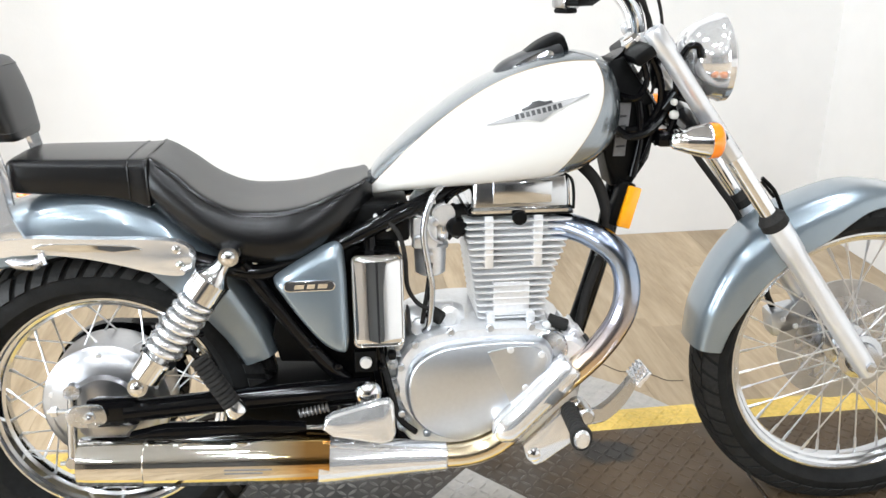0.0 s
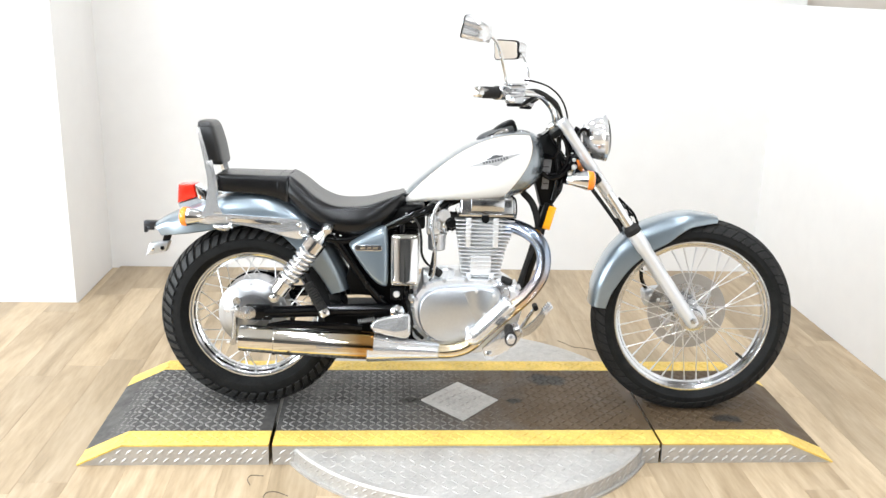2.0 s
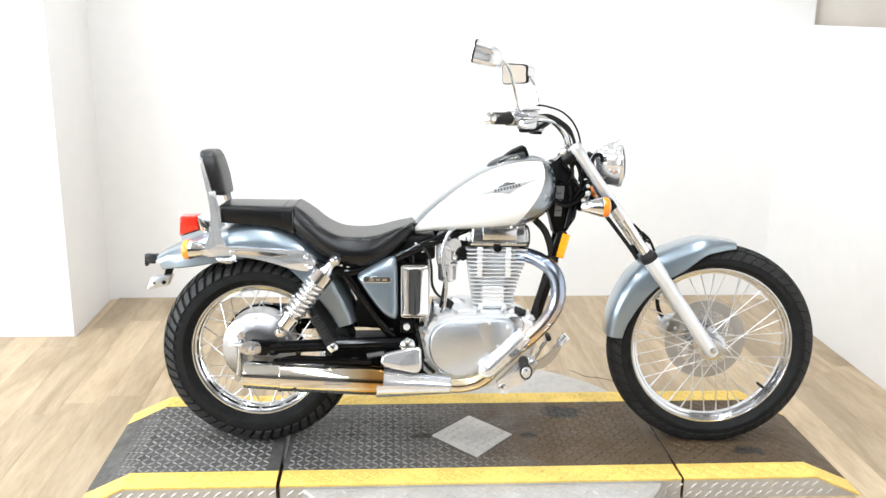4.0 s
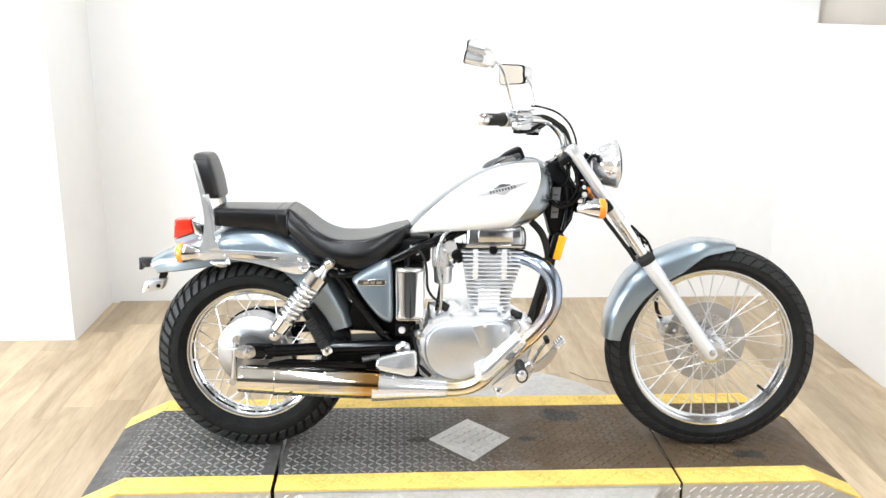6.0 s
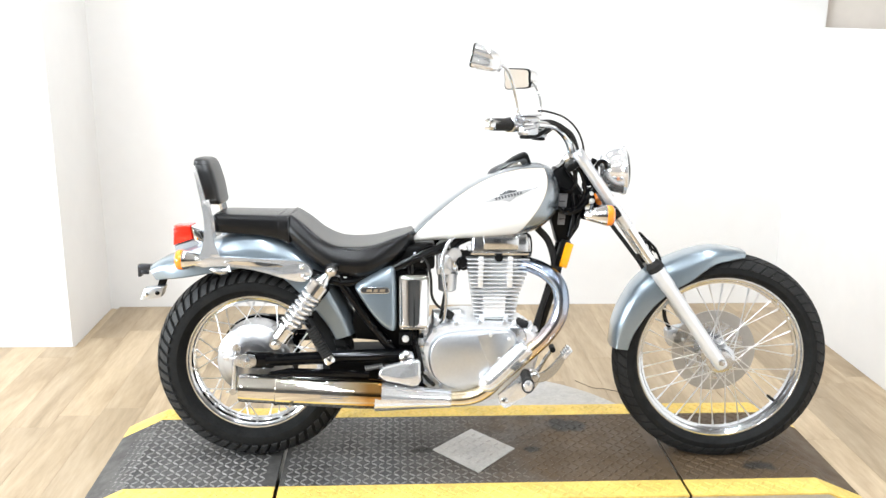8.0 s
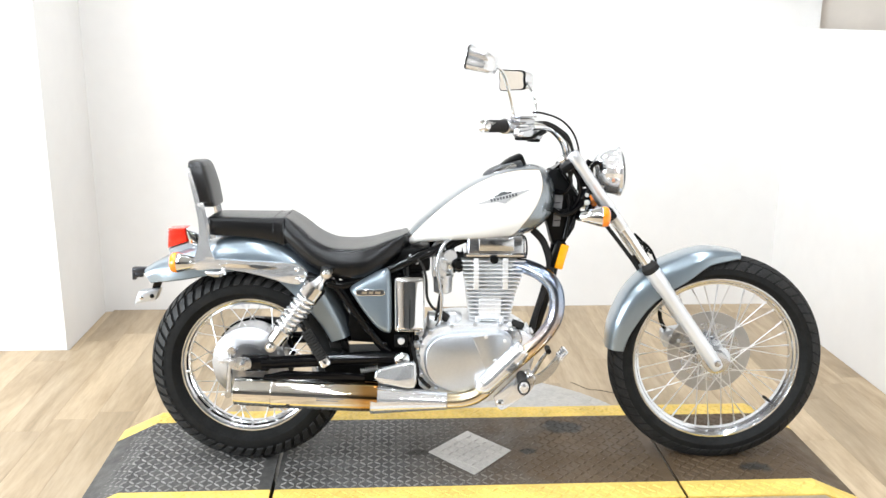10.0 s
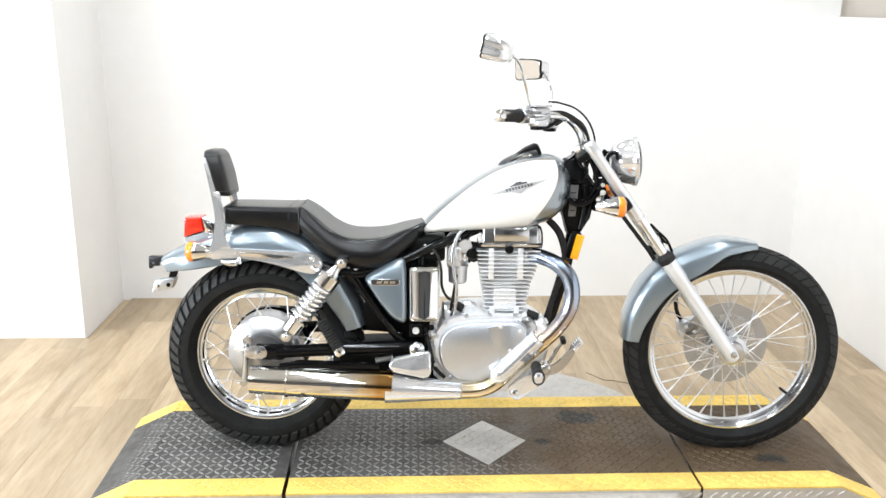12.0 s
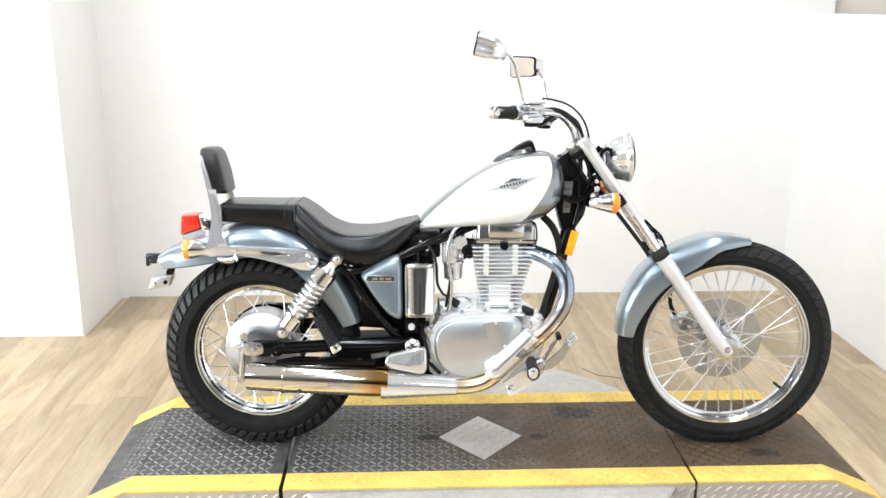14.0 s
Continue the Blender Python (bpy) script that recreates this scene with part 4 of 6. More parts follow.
bm = tube(bmesh.new(), [(0.245, 0, 0.80), (0.228, 0, 0.68), (0.205, 0, 0.56), (0.165, 0, 0.42), (0.135, 0, 0.32), (0.10, 0, 0.25), (0.05, 0, 0.22)], 0.019, 16)
part("down_tube", bm, BLACK, bike, "black frame down tube")
bm = tube(bmesh.new(), [(0.15, -0.03, 0.74), (0.185, -0.035, 0.70), (0.205, -0.04, 0.63), (0.20, -0.04, 0.56)], 0.011, 12)
part("wiring_loom", bm, MATT_RUBBER, bike, "black wiring loom")
bm = tube(bmesh.new(), [(0.195, -0.035, 0.56), (0.17, -0.045, 0.50), (0.155, -0.045, 0.43), (0.135, -0.045, 0.34)], 0.009, 10)
part("drain_hose", bm, MATT_RUBBER, bike)
bm = bmesh.new()
box(bm, (-0.0125, -0.066, -0.039), (0.0125, -0.054, 0.039), 0.003, m=Matrix.Translation((0.2375, 0, 0.661)) @ Matrix.Rotation(radians(15), 4, "Y"))
ref = part("side_reflector", bm, REFLECT, bike, "rectangular amber reflector")
bm = bmesh.new()
box(bm, (-0.022, -0.0535, -0.042), (0.008, -0.02, 0.042), 0.004, m=Matrix.Translation((0.2345, 0, 0.662)) @ Matrix.Rotation(radians(15), 4, "Y"))
part("reflector_holder", bm, PLASTIC, ref, "black plastic holder")
for s in (-1, 1):
    bm = tube(bmesh.new(), [(0.12, 0.02 * s, 0.80), (0.0, 0.03 * s, 0.74), (-0.10, 0.055 * s, 0.700), (-0.20, 0.095 * s, 0.665), (-0.30, 0.115 * s, 0.625), (-0.42, 0.12 * s, 0.585), (-0.50, 0.115 * s, 0.60), (-0.56, 0.11 * s, 0.62)], 0.0145, 14)
    part("frame_rail", bm, BLACK, bike, "black upper frame rail")
    bm = tube(bmesh.new(), [(-0.455, 0.118 * s, 0.60), (-0.40, 0.12 * s, 0.52), (-0.33, 0.115 * s, 0.42), (-0.285, 0.11 * s, 0.37)], 0.0145, 14)
    part("frame_rail", bm, BLACK, bike, "black slanting frame rail")
    bm = tube(bmesh.new(), [(-0.24, 0.09 * s, 0.66), (-0.235, 0.10 * s, 0.50), (-0.225, 0.105 * s, 0.36), (-0.20, 0.10 * s, 0.25), (-0.12, 0.08 * s, 0.218), (0.02, 0.06 * s, 0.218), (0.08, 0.03 * s, 0.24)], 0.0135, 14)
    part("frame_rail", bm, BLACK, bike, "black lower frame cradle")

# rear wheel
RC, RR = (-0.725, 0.0, 0.311), 0.311
rear_wheel = part("rear_wheel", lathe(bmesh.new(), rim_profile(0.213, 0.036), RC, n=96, loop=True), RIM, bike, "chromed wire-spoke wheel rim")
part("tyre", tyre(RC, RR - 0.007, 0.064, 0.069, 0.213), RUBBER, rear_wheel, "black rear tyre with deep shoulder blocks")
rows = [(-9, 9, 0.0, 0.0, 0.88), (13, 37, 0.15, 0.7, 0.66), (-13, -37, 0.15, 0.7, 0.66), (41, 70, 0.62, 0.55, 0.62), (-41, -70, 0.62, 0.55, 0.62)]
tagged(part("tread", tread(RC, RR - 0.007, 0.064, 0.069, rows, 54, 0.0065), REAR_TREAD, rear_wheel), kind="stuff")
for k in range(36):
    side = -1 if k % 2 else 1
    turn = (1 if (k // 2) % 2 else -1) * radians(34)
    a = 2 * math.pi * k / 36
    part("spoke", spoke(RC, 0.098, 0.042 * side, 0.193, a - turn * 0.9, a), STAINLESS, rear_wheel)
# brake drum with its stepped polished cover
DC = (RC[0], 0.0, RC[2] + 0.012)
prof = [(0.052, 0.02), (0.050, 0.085), (0.044, 0.112), (0.035, 0.115), (-0.040, 0.115), (-0.050, 0.114), (-0.054, 0.109), (-0.056, 0.100), (-0.058, 0.097), (-0.064, 0.088), (-0.069, 0.066), (-0.078, 0.060), (-0.081, 0.030), (-0.092, 0.026), (-0.094, 0.006)]
drum = part("brake_drum", lathe(bmesh.new(), prof, DC, n=64), DRUM_ALLOY, rear_wheel, "pale alloy brake drum")
for k in range(5):
    a = radians(20 + 72 * k)
    bm = lathe(bmesh.new(), [(0, 0.006), (0.004, 0.0055), (0.0045, 0.002)], (DC[0] + 0.096 * math.cos(a), -0.055, DC[2] + 0.096 * math.sin(a)), (0, -1, 0), 10)
    part("drum_bolt", bm, CAST, rear_wheel)
# toothed belt pulley on the far side
bm = bmesh.new()
lathe(bm, [(0.066, 0.085), (0.066, 0.128), (0.09, 0.128), (0.09, 0.118), (0.075, 0.112), (0.075, 0.085)], RC, n=60, loop=True)
part("belt_pulley", bm, BLACK, rear_wheel, "black belt pulley")
for k in range(6):
    bm = bmesh.new()
    a = 2 * math.pi * k / 6
    d, s = Vector((math.cos(a), 0, math.sin(a))), Vector((-math.sin(a), 0, math.cos(a)))
    p = [Vector(RC) + d * 0.03 + s * 0.02, Vector(RC) + d * 0.09 + s * 0.01, Vector(RC) + d * 0.09 - s * 0.01, Vector(RC) + d * 0.03 - s * 0.02]
    skin(bm, [[q + Vector((0, 0.066, 0)) for q in p], [q + Vector((0, 0.074, 0)) for q in p]])
    part("pulley_arm", bm, BLACK, rear_wheel)
# belt
bm = bmesh.new()
for z0, z1 in ((0.437, 0.415), (0.187, 0.30)):
    skin(bm, [[(RC[0], 0.068, z0), (RC[0], 0.094, z0), (RC[0], 0.094, z0 - 0.006), (RC[0], 0.068, z0 - 0.006)], [(-0.22, 0.068, z1), (-0.22, 0.094, z1), (-0.22, 0.094, z1 - 0.006), (-0.22, 0.068, z1 - 0.006)]])
part("drive_belt", bm, MATT_RUBBER, bike, "black drive belt")

# swing arm, axle ends, brake arm
for s in (-1, 1):
    bm = tube(bmesh.new(), [(-0.245, 0.135 * s, 0.367), (-0.45, 0.138 * s, 0.360), (-0.67, 0.142 * s, 0.350)], 0.0195, 18)
    arm = part("swing_arm", bm, BLACK, bike, "black tubular swing arm")
    bm = box(bmesh.new(), (-0.735, 0.142 * s - 0.014, 0.325), (-0.645, 0.142 * s + 0.014, 0.376), 0.010)
    part("axle_carrier", bm, BLACK, arm)
    o = spline([(-0.765, 0.353), (-0.755, 0.370), (-0.72, 0.373), (-0.700, 0.366), (-0.698, 0.342), (-0.72, 0.333), (-0.755, 0.337)], 4, True)
    bm = slab(bmesh.new(), o, 0.142 * s + 0.022 * s, 0.142 * s + 0.0145 * s, 0.002)
    adj = part("axle_plate", bm, POLISHED, arm, "bright alloy axle plate")
    bm = lathe(bmesh.new(), [(0, 0.010), (0.006, 0.0095), (0.007, 0.005), (0.011, 0.005), (0.012, 0.002)], (-0.724, 0.164 * s, 0.353), (0, s, 0), 6)
    part("axle_nut", bm, POLISHED, arm, "hexagonal axle nut")
    bm = tube(bmesh.new(), [(-0.76, 0.142 * s, 0.356), (-0.80, 0.142 * s, 0.357)], 0.004, 8, 1)
    lathe(bm, [(0, 0.009), (0.01, 0.009)], (-0.783, 0.142 * s, 0.3565), (-1, 0, 0), 6)
    part("adjuster_screw", bm, STAINLESS, arm)
bm = lathe(bmesh.new(), [(0.0, 0.024), (0.006, 0.0235), (0.013, 0.018), (0.017, 0.009), (0.018, 0.002)], (-0.250, -0.152, 0.363), (0, -1, 0), 28)
part("pivot_cap", bm, CHROME, bike, "domed chrome pivot cap")
bm = bmesh.new()
tube(bm, [(-0.766, -0.105, 0.372, 0.008), (-0.772, -0.108, 0.32, 0.0085), (-0.778, -0.110, 0.248, 0.009)], 0.008, 12)
lathe(bm, [(-0.008, 0.014), (0.008, 0.014)], (-0.766, -0.105, 0.376), (0, 1, 0), 16)
lathe(bm, [(-0.010, 0.011), (0.010, 0.011)], (-0.779, -0.110, 0.243), (0, 1, 0), 14)
part("brake_arm", bm, POLISHED, bike, "polished rear brake arm")
bm = tube(bmesh.new(), [(-0.80, -0.112, 0.240), (-0.70, -0.112, 0.248), (-0.50, -0.11, 0.27), (-0.20, -0.10, 0.285)], 0.004, 8)
part("brake_rod", bm, STAINLESS, bike, "thin steel brake rod")

# shock absorbers
for s in (-1, 1):
    t0, t1 = Vector((-0.636, 0.168 * s, 0.410)), Vector((-0.470, 0.160 * s, 0.630))
    ax = t1 - t0
    L, d = ax.length, ax.normalized()
    bm = lathe(bmesh.new(), [(0.016, 0.010), (0.018, 0.026), (0.054, 0.027), (0.057, 0.033), (0.063, 0.033), (0.064, 0.014)], t0, d, 24)
    shock = part("shock_absorber", bm, CHROME, bike, "chromed shock absorber")
    part("damper_rod", lathe(bmesh.new(), [(0.063, 0.0205), (L - 0.09, 0.0205)], t0, d, 20), LIT_CHROME, shock, "bright damper body")
    bm = lathe(bmesh.new(), [(L - 0.090, 0.014), (L - 0.088, 0.033), (L - 0.050, 0.032), (L - 0.044, 0.024), (L - 0.030, 0.015), (L - 0.01, 0.013)], t0, d, 24)
    part("upper_cover", bm, CHROME, shock, "chromed cover")
    side = d.orthogonal().normalized()
    up2 = d.cross(side)
    turns, steps = 7.0, 168
    pts = []
    for k in range(steps + 1):
        a = 2 * math.pi * turns * k / steps
        h = 0.068 + (L - 0.093 - 0.068) * k / steps
        pts.append(tuple(t0 + d * h + (side * math.cos(a) + up2 * math.sin(a)) * 0.0275))
    part("spring", tube(bmesh.new(), pts, 0.0060, 10, 1), LIT_CHROME, shock, "chromed coil spring")
    for p in (t0, t1):
        bm = lathe(bmesh.new(), [(-0.016, 0.006), (-0.015, 0.0165), (0.015, 0.0165), (0.016, 0.006)], p, (0, 1, 0), 24)
        eye = part("eyelet", bm, POLISHED, shock)
        bm = lathe(bmesh.new(), [(0, 0.011), (0.006, 0.010), (0.009, 0.004)], p + Vector((0, 0.016 * s, 0)), (0, s, 0), 16)
        part("cap_nut", bm, CHROME, shock)

# passenger peg, folded
for s in (-1, 1):
    p0, p1 = Vector((-0.532, 0.185 * s, 0.460)), Vector((-0.481, 0.195 * s, 0.378))
    ax = p1 - p0
    prof = [(0.0, 0.010)]
    for k in range(11):
        prof += [(0.002 + ax.length * k / 11, 0.0165), (0.002 + ax.length * (k + 0.65) / 11, 0.0165), (0.002 + ax.length * (k + 0.7) / 11, 0.0125)]
    peg = part("passenger_peg", lathe(bmesh.new(), prof, p0, ax, 20), MATT_RUBBER, bike, "black ribbed rubber passenger peg")
    bm = lathe(bmesh.new(), [(0, 0.016), (0.014, 0.019), (0.022, 0.016), (0.025, 0.005)], p1 + ax.normalized() * 0.001, ax, 20)
    part("tip", bm, CHROME, peg, "chromed peg tip")
    bm = tube(bmesh.new(), [tuple(p0), tuple(p0 - ax.normalized() * 0.02), (-0.545, 0.16 * s, 0.49), (-0.53, 0.14 * s, 0.485)], 0.006, 10)
    part("bracket", bm, BLACK, peg)

# rear mudguard, lower strut, sissy bar
path = [(-0.405, 0.415, 0.8, 0.6), (-0.430, 0.50, 0.9, 0.8), (-0.485, 0.605, 1.0, 1.0), (-0.565, 0.680, 1.0, 1.0), (-0.655, 0.722, 1.0, 1.0), (-0.75, 0.726, 1.0, 1.0), (-0.85, 0.700, 0.98, 0.92), (-0.935, 0.670, 0.92, 0.78), (-0.995, 0.644, 0.82, 0.62), (-1.036, 0.620, 0.66, 0.45)]
part("rear_mudguard", arc_fender(path, 0.106, 0.10), PAINT, bike, "blue-grey painted rear mudguard")
strut = [(-0.885, 0.645), (-0.870, 0.656), (-0.80, 0.662), (-0.70, 0.657), (-0.60, 0.652), (-0.555, 0.645), (-0.530, 0.622), (-0.535, 0.597), (-0.560, 0.588), (-0.60, 0.594), (-0.66, 0.612), (-0.72, 0.626), (-0.79, 0.634), (-0.87, 0.630)]
for s in (-1, 1):
    bm = slab(bmesh.new(), spline(strut, 4, True), 0.130 * s, 0.108 * s, 0.009, 3)
    arm = part("mudguard_strut", bm, LIT_CHROME, bike, "chromed mudguard strut")
    bm = slab(bmesh.new(), spline([(-0.78, 0.651), (-0.70, 0.648), (-0.63, 0.642), (-0.62, 0.634), (-0.70, 0.636), (-0.78, 0.642)], 3, True), 0.1325 * s, 0.120 * s, 0.002)
    part("rib", bm, CHROME, arm)
    for x, z in ((-0.560, 0.634), (-0.556, 0.606)):
        bm = lathe(bmesh.new(), [(0, 0.008), (0.005, 0.007), (0.007, 0.003)], (x, 0.129 * s, z), (0, s, 0), 12)
        part("bolt", bm, CHROME, arm)
    # small hook for luggage below the strut
    bm = tube(bmesh.new(), [(-0.775, 0.13 * s, 0.628, 0.006), (-0.79, 0.137 * s, 0.620, 0.010), (-0.815, 0.137 * s, 0.622, 0.009), (-0.83, 0.137 * s, 0.628, 0.004)], 0.008, 10)
    tube(bm, [(-0.778, 0.13 * s, 0.636), (-0.772, 0.134 * s, 0.618)], 0.006, 8, 1)
    part("helmet_hook", bm, POLISHED, arm, "small polished hook")
    # flat bar up to the backrest
    left, right = [], []
    for x, z, w in spline([(-0.834, 0.650, 0.078), (-0.834, 0.685, 0.044), (-0.836, 0.720, 0.027), (-0.840, 0.765, 0.019), (-0.856, 0.835, 0.015), (-0.882, 0.928, 0.010)], 5):
        left.append((x - w / 2, z))
        right.append((x + w / 2, z))
    bm = slab(bmesh.new(), left + right[::-1], 0.128 * s, 0.120 * s, 0.002)
    for v in bm.verts:
        v.co.y -= max(0.0, v.co.z - 0.70) * 0.20 * s
    part("sissy_bar", bm, LIT_CHROME, bike, "chromed flat sissy bar")
    bm = slab(bmesh.new(), [(-0.856, 0.825), (-0.836, 0.83), (-0.822, 0.765), (-0.818, 0.712), (-0.832, 0.715), (-0.838, 0.77)], 0.105 * s, 0.099 * s, 0.002)
    part("pad_bracket", bm, LIT_CHROME, bike, "chromed pad bracket")
# backrest pad
def pad_ring(h, k, lean):
    w, d = 0.078, 0.0275
    o = []
    for i in range(32):
        a = 2 * math.pi * i / 32
        cx, cy = math.cos(a), math.sin(a)
        o.append((-0.851 + lean + d * k * math.copysign(abs(cx) ** 0.45, cx), w * k * math.copysign(abs(cy) ** 0.35, cy), h - 0.008))
    return o


rings = [pad_ring(0.818, 0.72, 0.016), pad_ring(0.820, 0.88, 0.016), pad_ring(0.827, 0.97, 0.014), pad_ring(0.838, 1.0, 0.011), pad_ring(0.88, 1.03, 0.003), pad_ring(0.916, 1.0, -0.006), pad_ring(0.938, 0.95, -0.012), pad_ring(0.950, 0.84, -0.016), pad_ring(0.955, 0.66, -0.018)]
pad = part("backrest", skin(bmesh.new(), rings), PAD_VINYL, bike, "padded black vinyl backrest", angle=60)
for h, k, lean in ((0.834, 0.998, 0.0115), (0.940, 0.945, -0.0128)):
    bm = tube(bmesh.new(), pad_ring(h, k, lean) + [pad_ring(h, k, lean)[0]], 0.0012, 6, 1)
    part("piping", bm, PAD_VINYL, pad)


def body_loft(stations, n=28, power=2.6, flat=0.0):
    """A body lofted along x from rows of (x, bottom, top, half width); the section is a rounded box."""
    rings = []
    for x, lo, hi, w in spline(stations, 5):
        ring = []
        for i in range(n):
            a = 2 * math.pi * i / n + math.pi / n
            cy, cz = math.cos(a), math.sin(a)
            y = w * math.copysign(abs(cy) ** (2 / power), cy)
            z = (lo + hi) / 2 + (hi - lo) / 2 * math.copysign(abs(cz) ** (2 / power), cz)
            ring.append((x, y, z))
        rings.append(ring)
    return skin(bmesh.new(), rings)


# seats: half sections of (width share, height share), from the underside round the flank to the crown
BOXY = [(0.0, 0.0), (0.86, 0.0), (0.97, 0.03), (1.0, 0.12), (1.02, 0.42), (1.01, 0.70), (0.985, 0.86), (0.93, 0.94), (0.83, 0.97), (0.45, 0.99), (0.0, 1.0)]
ROUND = [(0.0, 0.0), (0.62, 0.0), (0.82, 0.05), (0.94, 0.18), (1.0, 0.38), (0.995, 0.58), (0.95, 0.78), (0.89, 0.91), (0.84, 0.965), (0.76, 0.985), (0.45, 0.985), (0.0, 0.98)]


def seat_loft(stations, section):
    """An upholstered seat lofted along x from rows of (x, bottom, top, half width)."""
    half = [tuple(q) for q in spline(section, 3)]
    loop = half + [(-y, z) for y, z in half[-2:0:-1]]
    return skin(bmesh.new(), [[(x, w * y, lo + (hi - lo) * z) for y, z in loop] for x, lo, hi, w in spline(stations, 5)])


def seat_welt(x, lo, hi, w, section, r, name, parent):
    """A sewn welt that runs over a seat at one station."""
    half = [tuple(q) for q in spline(section[2:], 3)]
    loop = [(-y, z) for y, z in half] + half[-2::-1]
    part(name, tube(bmesh.new(), [(x, w * y * 1.004, lo + (hi - lo) * z * 1.004) for y, z in loop], r, 8, 1), VINYL, parent)


st = [(-0.834, 0.742, 0.770, 0.074), (-0.830, 0.733, 0.782, 0.084), (-0.815, 0.729, 0.786, 0.091), (-0.76, 0.726, 0.786, 0.095), (-0.68, 0.720, 0.785, 0.099), (-0.63, 0.709, 0.785, 0.102), (-0.604, 0.699, 0.785, 0.105), (-0.596, 0.709, 0.778, 0.100)]
pillion = part("pillion_seat", seat_loft(st, BOXY), VINYL, bike, "black vinyl pillion seat", angle=70)
st = [(-0.606, 0.712, 0.777, 0.094), (-0.602, 0.699, 0.786, 0.107), (-0.585, 0.684, 0.780, 0.115), (-0.55, 0.654, 0.755, 0.126), (-0.51, 0.630, 0.722, 0.137), (-0.46, 0.605, 0.699, 0.147), (-0.40, 0.594, 0.695, 0.150), (-0.345, 0.602, 0.701, 0.143), (-0.29, 0.634, 0.718, 0.120), (-0.255, 0.662, 0.727, 0.092), (-0.238, 0.680, 0.733, 0.070), (-0.228, 0.695, 0.722, 0.045)]
saddle = part("rider_seat", seat_loft(st, ROUND), VINYL, bike, "black vinyl rider seat", angle=70)
seat_welt(-0.601, 0.699, 0.786, 0.1065, BOXY, 0.0024, "piping", saddle)
seat_welt(-0.632, 0.7095, 0.785, 0.102, BOXY, 0.0014, "seam", pillion)

for s in (-1, 1):
    edge = [(x, 0.893 * w * s, lo + (hi - lo) * 0.906) for x, lo, hi, w in spline(st[2:-1], 5)]
    part("seam", tube(bmesh.new(), edge, 0.0012, 6, 1), VINYL, saddle)

# tail lamp and number-plate bracket
bm = slab(bmesh.new(), [(-0.962, 0.746), (-0.912, 0.748), (-0.905, 0.706), (-0.966, 0.686)], -0.036, 0.036, 0.006)
tail = part("tail_lamp", bm, RED, bike, "red tail lamp lens")
for k in range(4):
    z = 0.700 + 0.0115 * k
    bm = slab(bmesh.new(), [(-0.962, z), (-0.914, z + 0.004), (-0.914, z + 0.0075), (-0.962, z + 0.0035)], -0.0368, -0.0355)
    part("lens_rib", bm, RED, tail)
bm = slab(bmesh.new(), [(-0.910, 0.746), (-0.880, 0.724), (-0.870, 0.690), (-0.900, 0.700)], -0.034, 0.034, 0.006)
part("housing", bm, CHROME, tail, "chromed housing")
bm = slab(bmesh.new(), [(-0.964, 0.684), (-0.904, 0.703), (-0.868, 0.690), (-0.870, 0.650), (-0.950, 0.640)], -0.034, 0.034, 0.005)
part("base", bm, material("grey_plastic", (0.25, 0.26, 0.27), 0.5, vary=0.1), tail, "grey plastic base")
for piece in (tail, *tail.children):
    piece.data.transform(Matrix.Translation((0, 0, -0.006)))
bm = bmesh.new()
box(bm, (-1.074, -0.045, 0.604), (-1.000, -0.020, 0.622), 0.003)
box(bm, (-1.074, -0.045, 0.584), (-1.064, -0.020, 0.606), 0.002)
box(bm, (-1.064, -0.045, 0.592), (-1.040, -0.039, 0.606), 0.002)
part("plate_bracket", bm, material("dark_bracket", (0.03, 0.03, 0.034), 0.3, metal=0.5, vary=0.15), bike, "dark metal rear bracket")
bm = slab(bmesh.new(), [(-1.004, 0.604), (-0.976, 0.604), (-1.003, 0.537), (-1.024, 0.537)], -0.034, -0.026, 0.002)
part("plate_arm", bm, BLACK, bike, "black plate-holder arm")
bm = slab(bmesh.new(), [(-1.052, 0.550), (-0.990, 0.558), (-1.002, 0.525), (-1.066, 0.511)], -0.060, -0.020, 0.003)
plate = part("plate_holder", bm, BRUSHED, bike, "small bare metal number-plate holder")
for dx in (-0.014, 0.018):
    bm = lathe(bmesh.new(), [(0, 0.007), (0.004, 0.006), (0.005, 0.002)], (-1.030 + dx, -0.060, 0.534 + dx * 0.15), (0, -1, 0), 10)
    part("bolt", bm, CHROME if dx < 0 else BLACK, plate)

# exhaust
bm = tube(bmesh.new(), [(0.085, -0.045, 0.628), (0.125, -0.080, 0.634), (0.168, -0.120, 0.620), (0.202, -0.138, 0.588), (0.214, -0.145, 0.538), (0.204, -0.147, 0.480), (0.164, -0.15, 0.422), (0.116, -0.15, 0.376), (0.038, -0.153, 0.308), (0.0, -0.156, 0.270), (-0.035, -0.158, 0.247), (-0.08, -0.16, 0.236), (-0.13, -0.16, 0.236)], 0.0235, 20)
pipe = part("exhaust_pipe", bm, HEADER, bike, "chromed exhaust pipe blued and golden from heat", angle=60)
bm = lathe(bmesh.new(), [(0, 0.026), (0.004, 0.032), (0.014, 0.032), (0.018, 0.026)], (0.088, -0.048, 0.629), (0.8, -0.6, 0.05), 24)
part("flange", bm, CHROME, pipe)
bm = tube(bmesh.new(), [(-0.012, -0.168, 0.279, 0.020), (-0.006, -0.168, 0.285, 0.029), (0.038, -0.163, 0.325, 0.030), (0.095, -0.158, 0.381, 0.030), (0.112, -0.157, 0.399, 0.027), (0.116, -0.157, 0.403, 0.015)], 0.03, 22, 4)
